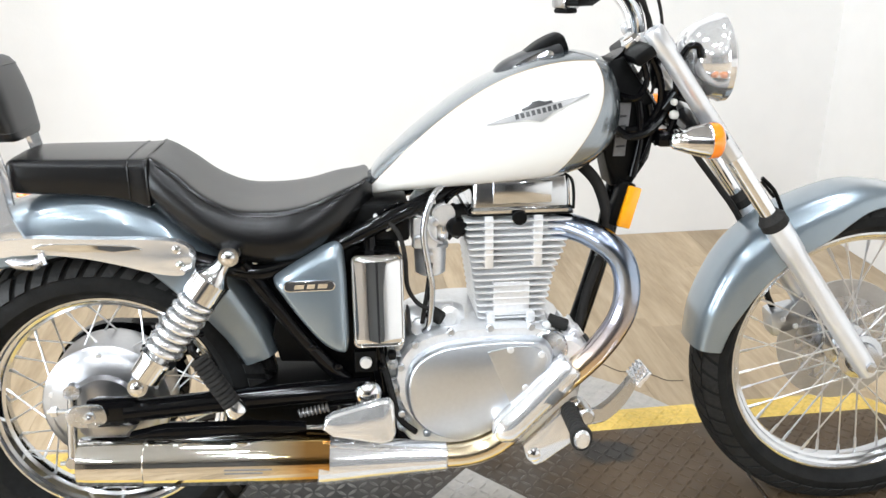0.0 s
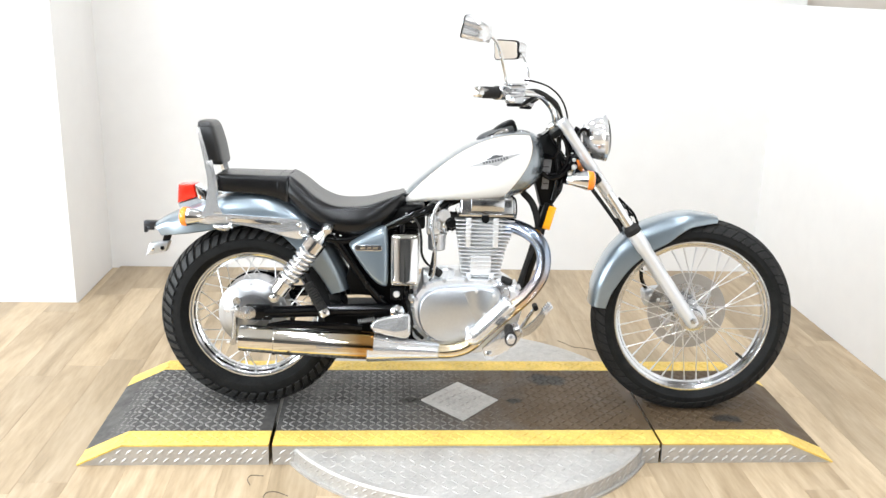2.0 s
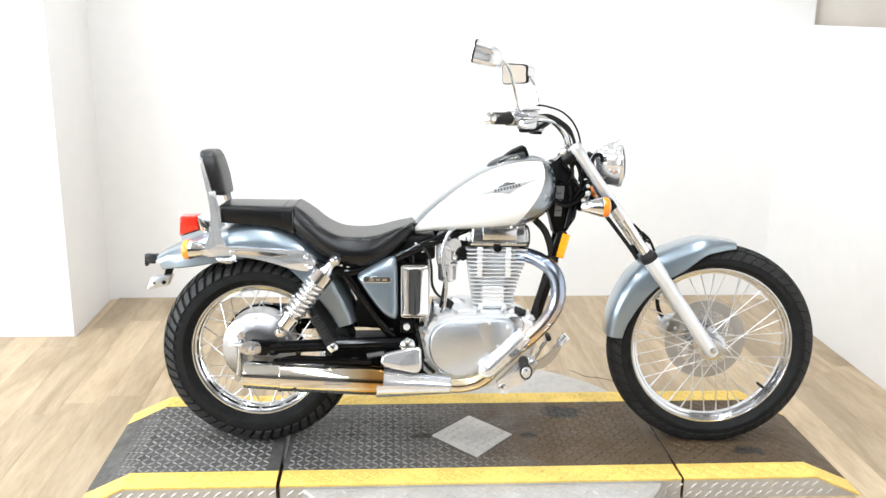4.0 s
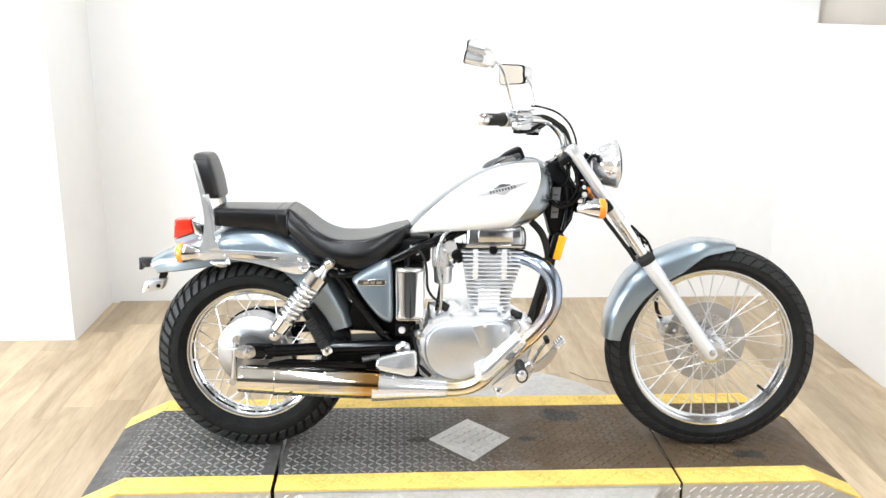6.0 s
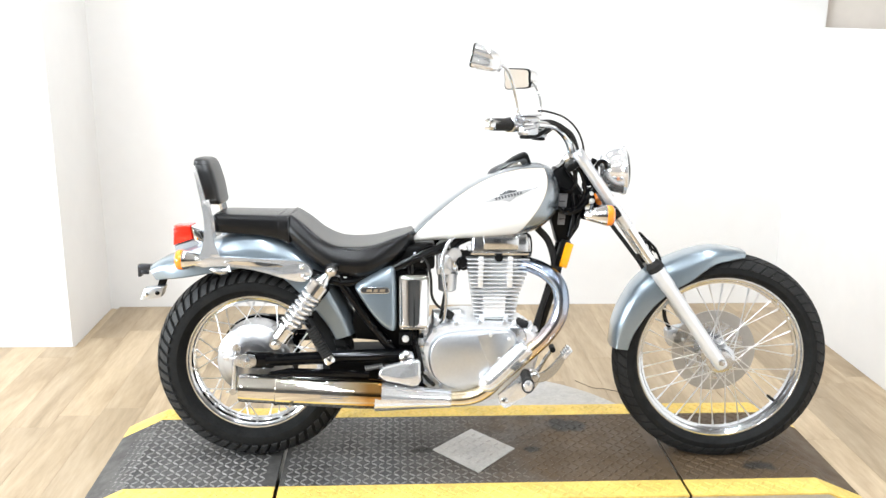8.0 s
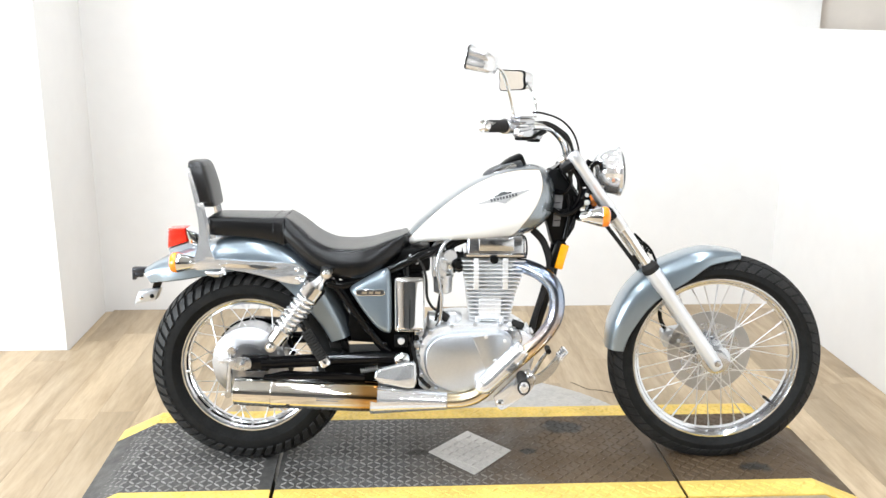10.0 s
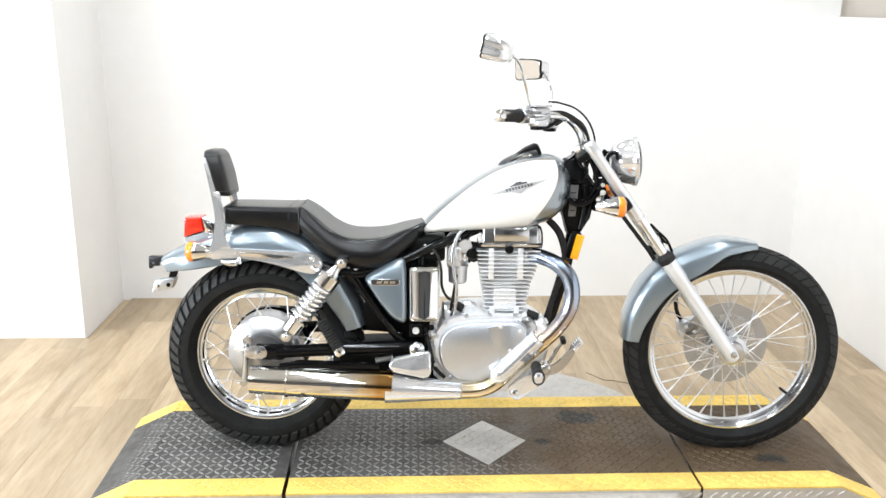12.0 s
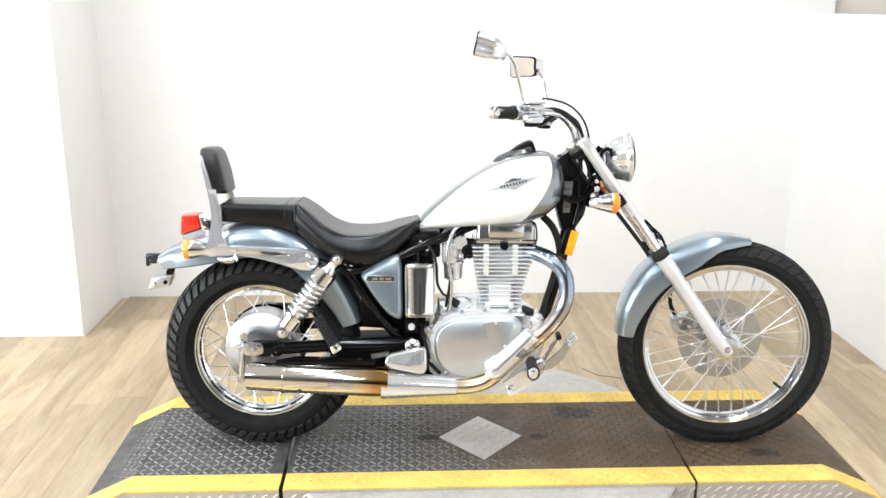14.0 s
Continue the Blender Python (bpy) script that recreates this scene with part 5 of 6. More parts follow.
part("heat_shield", bm, LIT_CHROME, pipe, "chromed heat shield")
bm = lathe(bmesh.new(), [(0.0, 0.022), (0.003, 0.026), (0.012, 0.0265), (0.10, 0.034), (0.20, 0.0445), (0.228, 0.0465), (0.231, 0.042)], (-0.113, -0.168, 0.238), (-1, 0, 0.045), 32)
shroud = part("pipe_shroud", bm, LIT_CHROME, bike, "chromed tapered pipe shroud")
bm = slab(bmesh.new(), [(-0.331, 0.320), (-0.326, 0.338), (-0.312, 0.347), (-0.232, 0.366), (-0.214, 0.366), (-0.207, 0.356), (-0.205, 0.306), (-0.212, 0.292), (-0.230, 0.288), (-0.315, 0.306)], -0.205, -0.190, 0.006, 3)
for v in bm.verts:
    v.co.y += 0.12 * (v.co.z - 0.29)
part("pipe_guard", bm, LIT_CHROME, shroud, "chromed pipe guard plate")
bm = lathe(bmesh.new(), [(0.0, 0.030), (0.001, 0.0415), (0.02, 0.043), (0.11, 0.0445), (0.112, 0.0465), (0.20, 0.0470), (0.36, 0.0470), (0.425, 0.0455), (0.427, 0.03), (0.30, 0.028)], (-0.747, -0.168, 0.273), (1, 0, -0.045), 40)
muffler = part("muffler", bm, CHROME, bike, "chromed muffler", angle=25)


def gold_material():
    m = CHROME.copy()
    m.name = "heat_gilded_chrome"
    nt = m.node_tree
    b = nt.nodes["Principled BSDF"]
    tc, sep = nt.nodes.new("ShaderNodeTexCoord"), nt.nodes.new("ShaderNodeSeparateXYZ")
    nt.links.new(tc.outputs["Object"], sep.inputs[0])
    r = nt.nodes.new("ShaderNodeMapRange")
    r.inputs["From Min"].default_value, r.inputs["From Max"].default_value = -0.46, -0.36
    nt.links.new(sep.outputs["X"], r.inputs["Value"])
    ramp = nt.nodes.new("ShaderNodeValToRGB")
    ramp.color_ramp.elements[0].color, ramp.color_ramp.elements[1].color = (0.74, 0.72, 0.68, 1), (0.48, 0.27, 0.09, 1)
    ramp.color_ramp.elements.new(0.5).color = (0.66, 0.55, 0.38, 1)
    nt.links.new(r.outputs[0], ramp.inputs["Fac"])
    nt.links.new(ramp.outputs["Color"], b.inputs["Base Color"])
    return m


muffler.data.materials[0] = gold_material()
for k in range(2):
    rings = []
    for q in range(5):
        x = -0.500 + 0.020 * q * (1.0 if k < 1 else 0.8)
        a = radians(4 - 8 * k)
        axis_z = 0.273 - 0.045 * (x + 0.747)
        rings.append([(x, -0.168 - r * math.cos(b), axis_z + r * math.sin(b)) for r, b in ((0.0466, a), (0.0474, a), (0.0474, a - 0.06), (0.0466, a - 0.06))])
    part("label_bar", skin(bmesh.new(), rings), STICKER, muffler)
bm = slab(bmesh.new(), [(-0.66, 0.318), (-0.60, 0.330), (-0.45, 0.326), (-0.36, 0.318), (-0.36, 0.306), (-0.66, 0.306)], -0.175, -0.155, 0.002)
part("muffler_bracket", bm, BLACK, muffler, "black hanger bracket")
bm = bmesh.new()
lathe(bm, [(0, 0.006), (0.012, 0.006)], (-0.64, -0.172, 0.232), (0, 0, -1), 10)
part("drain_plug", bm, BLACK, muffler)
# added black slab filling the frame-to-muffler gap, with linkage and its return spring
bm = slab(bmesh.new(), [(-0.50, 0.350), (-0.22, 0.356), (-0.20, 0.262), (-0.30, 0.262), (-0.44, 0.268), (-0.49, 0.30)], -0.072, 0.06, 0.006)
linkage = part("stand_bracket", bm, PLASTIC, bike, "black slab filling the gap below the swing arm")
pts = [(-0.375 + 0.055 * k / 80, -0.135 + 0.007 * math.cos(k * 0.62), 0.322 + 0.007 * math.sin(k * 0.62) + 0.010 * k / 80) for k in range(81)]
part("return_spring", tube(bmesh.new(), pts, 0.0017, 6, 1), BADGE_METAL, linkage, "small steel return spring")
bm = tube(bmesh.new(), [(-0.32, -0.135, 0.333), (-0.27, -0.138, 0.335), (-0.235, -0.138, 0.322)], 0.007, 10)
part("link_rod", bm, BLACK, linkage)
for x, z in ((-0.300, 0.334), (-0.268, 0.337)):
    part("link_bolt", lathe(bmesh.new(), [(0, 0.006), (0.008, 0.0055), (0.009, 0.002)], (x, -0.143, z), (0, -1, 0), 10), CHROME, linkage)

# engine
case = [(-0.198, 0.30), (-0.196, 0.37), (-0.184, 0.418), (-0.152, 0.448), (-0.08, 0.462), (0.06, 0.455), (0.115, 0.435), (0.152, 0.40), (0.150, 0.33), (0.11, 0.26), (0.05, 0.222), (-0.06, 0.212), (-0.15, 0.222), (-0.185, 0.25)]
bm = slab(bmesh.new(), spline(case, 3, True), -0.105, 0.11, 0.012)
engine = part("crankcase", bm, CAST, bike, "cast alloy crankcase")
cover = spline([(-0.197, 0.362), (-0.186, 0.415), (-0.150, 0.449), (-0.09, 0.463), (0.0, 0.464), (0.055, 0.461), (0.094, 0.444), (0.101, 0.408), (0.075, 0.372), (0.040, 0.330), (-0.005, 0.287), (-0.065, 0.256), (-0.125, 0.262), (-0.172, 0.300)], 4, True)
bm = slab(bmesh.new(), cover, -0.132, -0.104, 0.005, 3)
side_cover = part("clutch_cover", bm, CAST, engine, "polished alloy clutch cover")
dome = spline([(-0.176, 0.362), (-0.164, 0.408), (-0.122, 0.436), (-0.05, 0.446), (0.02, 0.446), (0.062, 0.438), (0.075, 0.406), (0.050, 0.357), (0.004, 0.310), (-0.055, 0.269), (-0.118, 0.273), (-0.163, 0.309)], 5, True)
mid = np.mean(dome, axis=0)
dome = [mid + (np.array(q) - mid) * 1.065 for q in dome]
bm = pillow(bmesh.new(), dome, -0.131, -0.160, 8, 0.93)
part("clutch_dome", bm, BRUSHED, engine, "polished alloy dome", angle=60)
bm = slab(bmesh.new(), spline([(-0.038, 0.433), (0.0, 0.440), (0.048, 0.438), (0.069, 0.419), (0.062, 0.394), (0.024, 0.346), (0.006, 0.324)], 3), -0.1635, -0.15, 0.002)
part("cover_plate", bm, BRUSHED, engine, "satin alloy cover plate")
for x, z in ((0.002, 0.436), (0.058, 0.424), (0.030, 0.362)):
    part("plate_screw", lathe(bmesh.new(), [(0, 0.006), (0.004, 0.0055), (0.005, 0.002)], (x, -0.163, z), (0, -1, 0), 12), CAST, engine)
bm = lathe(bmesh.new(), [(0, 0.040), (0.024, 0.040), (0.030, 0.037), (0.032, 0.033), (0.033, 0.005)], (0.076, -0.104, 0.418), (0, -1, 0), 40)
part("oil_filter_cap", bm, POLISHED, engine, "round polished oil filter cap")
for k in range(3):
    a = radians(15 + 75 * k)
    part("case_bolt", lathe(bmesh.new(), [(0, 0.007), (0.009, 0.007), (0.011, 0.004)], (0.076 + 0.044 * math.cos(a), -0.112, 0.418 + 0.044 * math.sin(a)), (0, -1, 0), 12), CAST, engine)
for k in range(7):
    a = radians(-35 + 22 * k)
    bm = bmesh.new()
    box(bm, (0.0, -0.098, -0.003), (0.012, -0.045, 0.003), 0.001, m=Matrix.Translation((0.098 + 0.05 * math.cos(a), 0, 0.402 + 0.05 * math.sin(a))) @ Matrix.Rotation(-a, 4, "Y"))
    part("case_rib", bm, CAST, engine)
BOLTS = [(-0.190, 0.400), (-0.164, 0.442), (-0.10, 0.463), (-0.03, 0.467), (0.045, 0.466), (0.096, 0.436), (0.084, 0.376), (0.02, 0.306), (-0.145, 0.268), (-0.19, 0.31)]
for x, z in BOLTS:
    bm = lathe(bmesh.new(), [(0, 0.0072), (0.007, 0.0072), (0.009, 0.0055), (0.0095, 0.002)], (x, -0.128, z), (0, -1, 0), 12)
    part("case_bolt", bm, BRUSHED, engine)
bm = lathe(bmesh.new(), [(0, 0.052), (0.03, 0.050), (0.036, 0.044), (0.037, 0.01)], (0.105, -0.095, 0.392), (0, -1, 0), 32)
part("generator_boss", bm, CAST, engine, "rounded alloy boss")
bm = bmesh.new()
lathe(bm, [(-0.055, 0.018), (-0.052, 0.027), (-0.02, 0.029), (-0.018, 0.032), (0.03, 0.032), (0.034, 0.026), (0.05, 0.020)], (-0.118, -0.05, 0.462), (1, 0.1, 0), 28)
lathe(bm, [(0.0, 0.022), (0.020, 0.022), (0.024, 0.016), (0.028, 0.012)], (-0.098, -0.07, 0.470), (0, -1, 0.15), 20)
lathe(bm, [(0.0, 0.018), (0.014, 0.017), (0.018, 0.010)], (-0.150, -0.075, 0.455), (0, -1, 0.2), 18)
part("starter_housing", bm, CAST, engine)
bm = lathe(bmesh.new(), [(0, 0.013), (0.028, 0.013), (0.032, 0.009)], (-0.135, -0.085, 0.488), (0.7, -0.3, -0.4), 16)
part("rubber_plug", bm, MATT_RUBBER, engine, "black rubber plug")
bm = lathe(bmesh.new(), [(0, 0.012), (0.035, 0.012), (0.038, 0.008)], (0.085, -0.09, 0.462), (0.75, -0.2, -0.25), 16)
part("rubber_plug", bm, MATT_RUBBER, engine, "black rubber plug")
for x, z, r in ((-0.196, 0.436, 0.013), (-0.205, 0.398, 0.011), (-0.206, 0.352, 0.012), (-0.198, 0.312, 0.012), (-0.186, 0.276, 0.013), (0.128, 0.438, 0.012), (0.146, 0.404, 0.011)):
    boss = part("case_boss", lathe(bmesh.new(), [(-0.05, r), (0.012, r), (0.015, r * 0.8)], (x, -0.100, z), (0, -1, 0), 18), CAST, engine, "cast alloy boss")
    part("case_bolt", lathe(bmesh.new(), [(0, 0.0065), (0.006, 0.0065), (0.008, 0.004)], (x, -0.114, z), (0, -1, 0), 6), BRUSHED, boss)
for k in range(6):
    z = 0.300 + 0.022 * k
    part("case_rib", box(bmesh.new(), (-0.212, -0.104, z - 0.002), (-0.188, -0.06, z + 0.002), 0.001), CAST, engine)
bm = bmesh.new()
tube(bm, [(-0.225, -0.11, 0.42), (-0.21, -0.125, 0.36), (-0.195, -0.128, 0.30), (-0.165, -0.12, 0.265)], 0.006, 8)
part("vent_hose", bm, MATT_RUBBER, engine)


def fin_ring(x0, x1, y, z, round_=0.011):
    o = []
    for i, (cx, cy) in enumerate(((x1 - round_, y - round_), (x0 + round_, y - round_), (x0 + round_, -y + round_), (x1 - round_, -y + round_))):
        for k in range(5):
            a = math.pi / 2 * (i + k / 4)
            o.append((cx + round_ * math.cos(a), cy + round_ * math.sin(a), z))
    return o


bm = skin(bmesh.new(), [fin_ring(-0.022, 0.058, 0.060, 0.445), fin_ring(-0.024, 0.064, 0.062, 0.56), fin_ring(-0.035, 0.098, 0.068, 0.60), fin_ring(-0.035, 0.100, 0.070, 0.663)])
barrel = part("cylinder", bm, FIN_GAP_PALE, engine, "finned alloy cylinder")
LEVELS = 17
for k in range(LEVELS):
    z = 0.452 + 0.0124 * k
    x0 = lerp([(0.45, -0.042), (0.48, -0.045), (0.55, -0.055), (0.61, -0.064), (0.64, -0.069), (0.68, -0.072)], z)
    x1 = lerp([(0.45, 0.082), (0.48, 0.085), (0.543, 0.096), (0.603, 0.116), (0.62, 0.124), (0.68, 0.129)], z)
    y = lerp([(0.45, 0.082), (0.55, 0.088), (0.60, 0.098), (0.68, 0.098)], z)
    bm = skin(bmesh.new(), [fin_ring(x0 + 0.0015, x1 - 0.0015, y - 0.0015, z), fin_ring(x0, x1, y, z + 0.001), fin_ring(x0, x1, y, z + 0.003), fin_ring(x0 + 0.0015, x1 - 0.0015, y - 0.0015, z + 0.004)])
    part("cooling_fin", bm, CAST, barrel)
for lo, hi in (((-0.034, -0.0945, 0.566), (-0.017, -0.06, 0.662)), ((0.054, -0.0945, 0.566), (0.072, -0.06, 0.662)), ((-0.028, -0.0865, 0.447), (-0.012, -0.06, 0.478)), ((0.046, -0.0865, 0.447), (0.062, -0.06, 0.478)), ((-0.016, -0.0832, 0.470), (0.052, -0.06, 0.536))):
    part("stud_column", box(bmesh.new(), lo, hi, 0.004), CAST, barrel)
bm = skin(bmesh.new(), [fin_ring(-0.060, 0.126, 0.090, 0.6650), fin_ring(-0.062, 0.128, 0.091, 0.671), fin_ring(-0.056, 0.124, 0.085, 0.676), fin_ring(-0.054, 0.121, 0.0855, 0.718), fin_ring(-0.050, 0.117, 0.082, 0.728), fin_ring(-0.040, 0.106, 0.070, 0.733)])
rocker = part("rocker_cover", bm, RIM, engine, "chromed rocker cover", angle=30)
part("gasket", skin(bmesh.new(), [fin_ring(-0.0625, 0.1285, 0.0915, 0.6615), fin_ring(-0.0625, 0.1285, 0.0915, 0.6645)]), PLASTIC, rocker, "thin dark gasket")
part("raised_panel", box(bmesh.new(), (-0.018, -0.0885, 0.682), (0.088, -0.080, 0.722), 0.003), RIM, rocker, "raised chromed panel")
bm = lathe(bmesh.new(), [(0, 0.0135), (0.006, 0.0125), (0.0075, 0.006)], (0.028, -0.095, 0.658), (0, -1, 0), 16)
part("spark_plug_cap", bm, PLASTIC, engine, "black plug cap")
bm = tube(bmesh.new(), [(0.110, -0.06, 0.730), (0.121, -0.086, 0.724), (0.126, -0.089, 0.70), (0.126, -0.090, 0.670)], 0.0028, 8)
part("rocker_trim", bm, PLASTIC, engine)

# carburettor, hoses, airbox
bm = bmesh.new()
lathe(bm, [(-0.035, 0.026), (-0.03, 0.034), (0.03, 0.034), (0.035, 0.026)], (-0.125, -0.02, 0.635), (1, 0, 0), 24)
lathe(bm, [(0, 0.030), (0.05, 0.028), (0.055, 0.02)], (-0.125, -0.025, 0.595), (0, 0, -1), 24)
lathe(bm, [(0, 0.036), (0.03, 0.036), (0.042, 0.026)], (-0.125, -0.02, 0.655), (0, 0, 1), 24)
box(bm, (-0.16, -0.072, 0.60), (-0.115, -0.045, 0.66), 0.006)
carb = part("carburettor", bm, CAST, bike, "cast alloy carburettor")
for x, z in ((-0.15, 0.62), (-0.12, 0.65), (-0.13, 0.59)):
    bm = lathe(bmesh.new(), [(0, 0.007), (0.012, 0.006), (0.013, 0.002)], (x, -0.07, z), (0, -1, 0), 10)
    part("screw", bm, STAINLESS, carb)
part("bowl_rim", lathe(bmesh.new(), [(-0.003, 0.024), (-0.003, 0.034), (0.003, 0.034), (0.003, 0.024)], (-0.125, -0.025, 0.596), (0, 0, 1), 28, loop=True), CAST, carb, "pale alloy bowl rim")
for x in (-0.152, -0.104):
    part("hose_clamp", lathe(bmesh.new(), [(-0.004, 0.033), (-0.004, 0.0375), (0.004, 0.0375), (0.004, 0.033)], (x, -0.02, 0.635), (1, 0, 0), 28, loop=True), CHROME, carb, "bright hose clamp")
    part("clamp_screw", tube(bmesh.new(), [(x, -0.056, 0.652), (x + 0.002, -0.058, 0.628)], 0.0035, 8, 1), STAINLESS, carb)
part("choke_link", tube(bmesh.new(), [(-0.160, -0.076, 0.668), (-0.138, -0.080, 0.655), (-0.128, -0.080, 0.625), (-0.108, -0.078, 0.612)], 0.003, 8), STAINLESS, carb, "thin steel choke link")
part("throttle_quadrant", lathe(bmesh.new(), [(0.0, 0.006), (0.0, 0.021), (0.004, 0.021), (0.004, 0.018), (0.009, 0.018), (0.009, 0.006)], (-0.104, -0.064, 0.662), (0, -1, 0), 24), CAST, carb, "round alloy throttle drum")
part("cable_bracket", slab(bmesh.new(), [(-0.178, 0.672), (-0.168, 0.690), (-0.120, 0.694), (-0.118, 0.684), (-0.160, 0.680), (-0.168, 0.664)], -0.078, -0.074, 0.001), STAINLESS, carb, "bent steel cable bracket")
for pts in ([(-0.165, -0.078, 0.688), (-0.185, -0.085, 0.690), (-0.215, -0.090, 0.676), (-0.24, -0.09, 0.652)], [(-0.100, -0.070, 0.684), (-0.085, -0.075, 0.70), (-0.06, -0.07, 0.712)]):
    part("throttle_cable", tube(bmesh.new(), pts, 0.0032, 8), BLACK, carb, "black throttle cable")
bm = lathe(bmesh.new(), [(0, 0.030), (0.006, 0.034), (0.012, 0.029), (0.02, 0.034), (0.028, 0.030), (0.05, 0.032)], (-0.098, -0.02, 0.635), (1, 0, 0.1), 24)
part("intake_boot", bm, MATT_RUBBER, bike, "black rubber intake boot")
bm = lathe(bmesh.new(), [(0, 0.015), (0.01, 0.018), (0.02, 0.018), (0.03, 0.013)], (-0.085, -0.06, 0.640), (0.2, -0.9, 0.0), 20)
part("choke_knob", bm, PLASTIC, bike, "black choke fitting")
bm = tube(bmesh.new(), [(-0.10, -0.075, 0.722), (-0.128, -0.105, 0.700), (-0.144, -0.112, 0.645), (-0.136, -0.115, 0.578), (-0.131, -0.115, 0.54), (-0.136, -0.11, 0.472), (-0.145, -0.10, 0.455)], 0.0058, 12)
part("breather_tube", bm, POLISHED, bike, "pale metal breather tube")
for pts in ([(-0.24, -0.10, 0.660), (-0.215, -0.105, 0.668), (-0.188, -0.11, 0.642), (-0.177, -0.11, 0.598), (-0.174, -0.11, 0.545), (-0.156, -0.11, 0.512), (-0.130, -0.11, 0.498)],
            [(-0.13, -0.09, 0.58), (-0.138, -0.1, 0.53), (-0.148, -0.1, 0.47)],
            [(-0.10, -0.06, 0.70), (-0.16, -0.08, 0.69), (-0.22, -0.10, 0.66), (-0.25, -0.1, 0.64)],
            [(-0.07, -0.05, 0.715), (-0.10, -0.06, 0.69), (-0.13, -0.05, 0.67)]):
    part("rubber_hose", tube(bmesh.new(), pts, 0.0042, 8), MATT_RUBBER, bike, "thin black rubber hose")
bm = bmesh.new()
box(bm, (-0.268, -0.112, 0.44), (-0.184, 0.11, 0.612), 0.012)
box(bm, (-0.25, -0.08, 0.60), (-0.19, 0.04, 0.655), 0.01)
part("airbox", bm, PLASTIC, bike, "black airbox")
rr = []
for i, (cx, cz) in enumerate(((-0.192, 0.600), (-0.263, 0.600), (-0.262, 0.458), (-0.192, 0.458))):
    for k in range(5):
        a = math.pi / 2 * (i + k / 4)
        rr.append((cx + 0.010 * math.cos(a), cz + 0.010 * math.sin(a)))
bm = bmesh.new()
o = np.array(rr)
c = o.mean(0)
rings = []
for kx, kz, y in ((1, 1, -0.130), (1, 1, -0.146), (0.97, 0.985, -0.150), (0.93, 0.965, -0.1505), (0.89, 0.945, -0.1475), (0.85, 0.925, -0.148), (0.6, 0.9, -0.1535), (0.3, 0.88, -0.1565), (0.04, 0.87, -0.1575)):
    rings.append([(c[0] + (x - c[0]) * kx, y + 0.15 * (z - 0.45), c[1] + (z - c[1]) * kz) for x, z in o])
skin(bm, rings)
part("airbox_cover", bm, CHROME, bike, "chromed rectangular cover", angle=50)
bm = bmesh.new()
for x, z, r in ((-0.252, 0.418, 0.020), (-0.205, 0.425, 0.007)):
    box(bm, (x - r, -0.142, z - r), (x + r, -0.12, z + r), 0.004)
mount = part("pivot_bracket", bm, PLASTIC, bike, "dark mounting bracket")
bm = lathe(bmesh.new(), [(0, 0.011), (0.006, 0.010), (0.007, 0.003)], (-0.252, -0.142, 0.418), (0, -1, 0), 14)
part("bolt", bm, CAST, mount)

bm = slab(bmesh.new(), [(-0.440, 0.575), (-0.28, 0.625), (-0.215, 0.60), (-0.21, 0.30), (-0.255, 0.32), (-0.30, 0.40), (-0.36, 0.47)], -0.088, 0.088, 0.006)
part("battery_box", bm, PLASTIC, bike, "black battery box")
bm = box(bmesh.new(), (-0.275, -0.085, 0.618), (-0.165, 0.06, 0.690), 0.01)
tray = part("electrics_tray", bm, PLASTIC, bike, "black electrics tray")
for x, z, r, mat in ((-0.245, 0.645, 0.008, STAINLESS), (-0.205, 0.648, 0.006, STAINLESS), (-0.225, 0.668, 0.005, CAST)):
    part("terminal", lathe(bmesh.new(), [(0, r), (0.012, r * 0.9), (0.014, r * 0.4)], (x, -0.085, z), (0, -1, 0), 10), mat, tray)
for x, z in ((-0.225, 0.40), (-0.236, 0.455), (-0.215, 0.335), (-0.30, 0.405), (-0.345, 0.445)):
    part("frame_bolt", lathe(bmesh.new(), [(0, 0.008), (0.006, 0.007), (0.008, 0.003)], (x, -0.125, z), (0, -1, 0), 10), BLACK, bike)

bm = slab(bmesh.new(), [(-0.400, 0.53), (-0.418, 0.45), (-0.405, 0.398), (-0.24, 0.385), (-0.24, 0.53)], -0.074, 0.074, 0.006)
part("inner_guard", bm, PLASTIC, bike, "black inner splash guard")

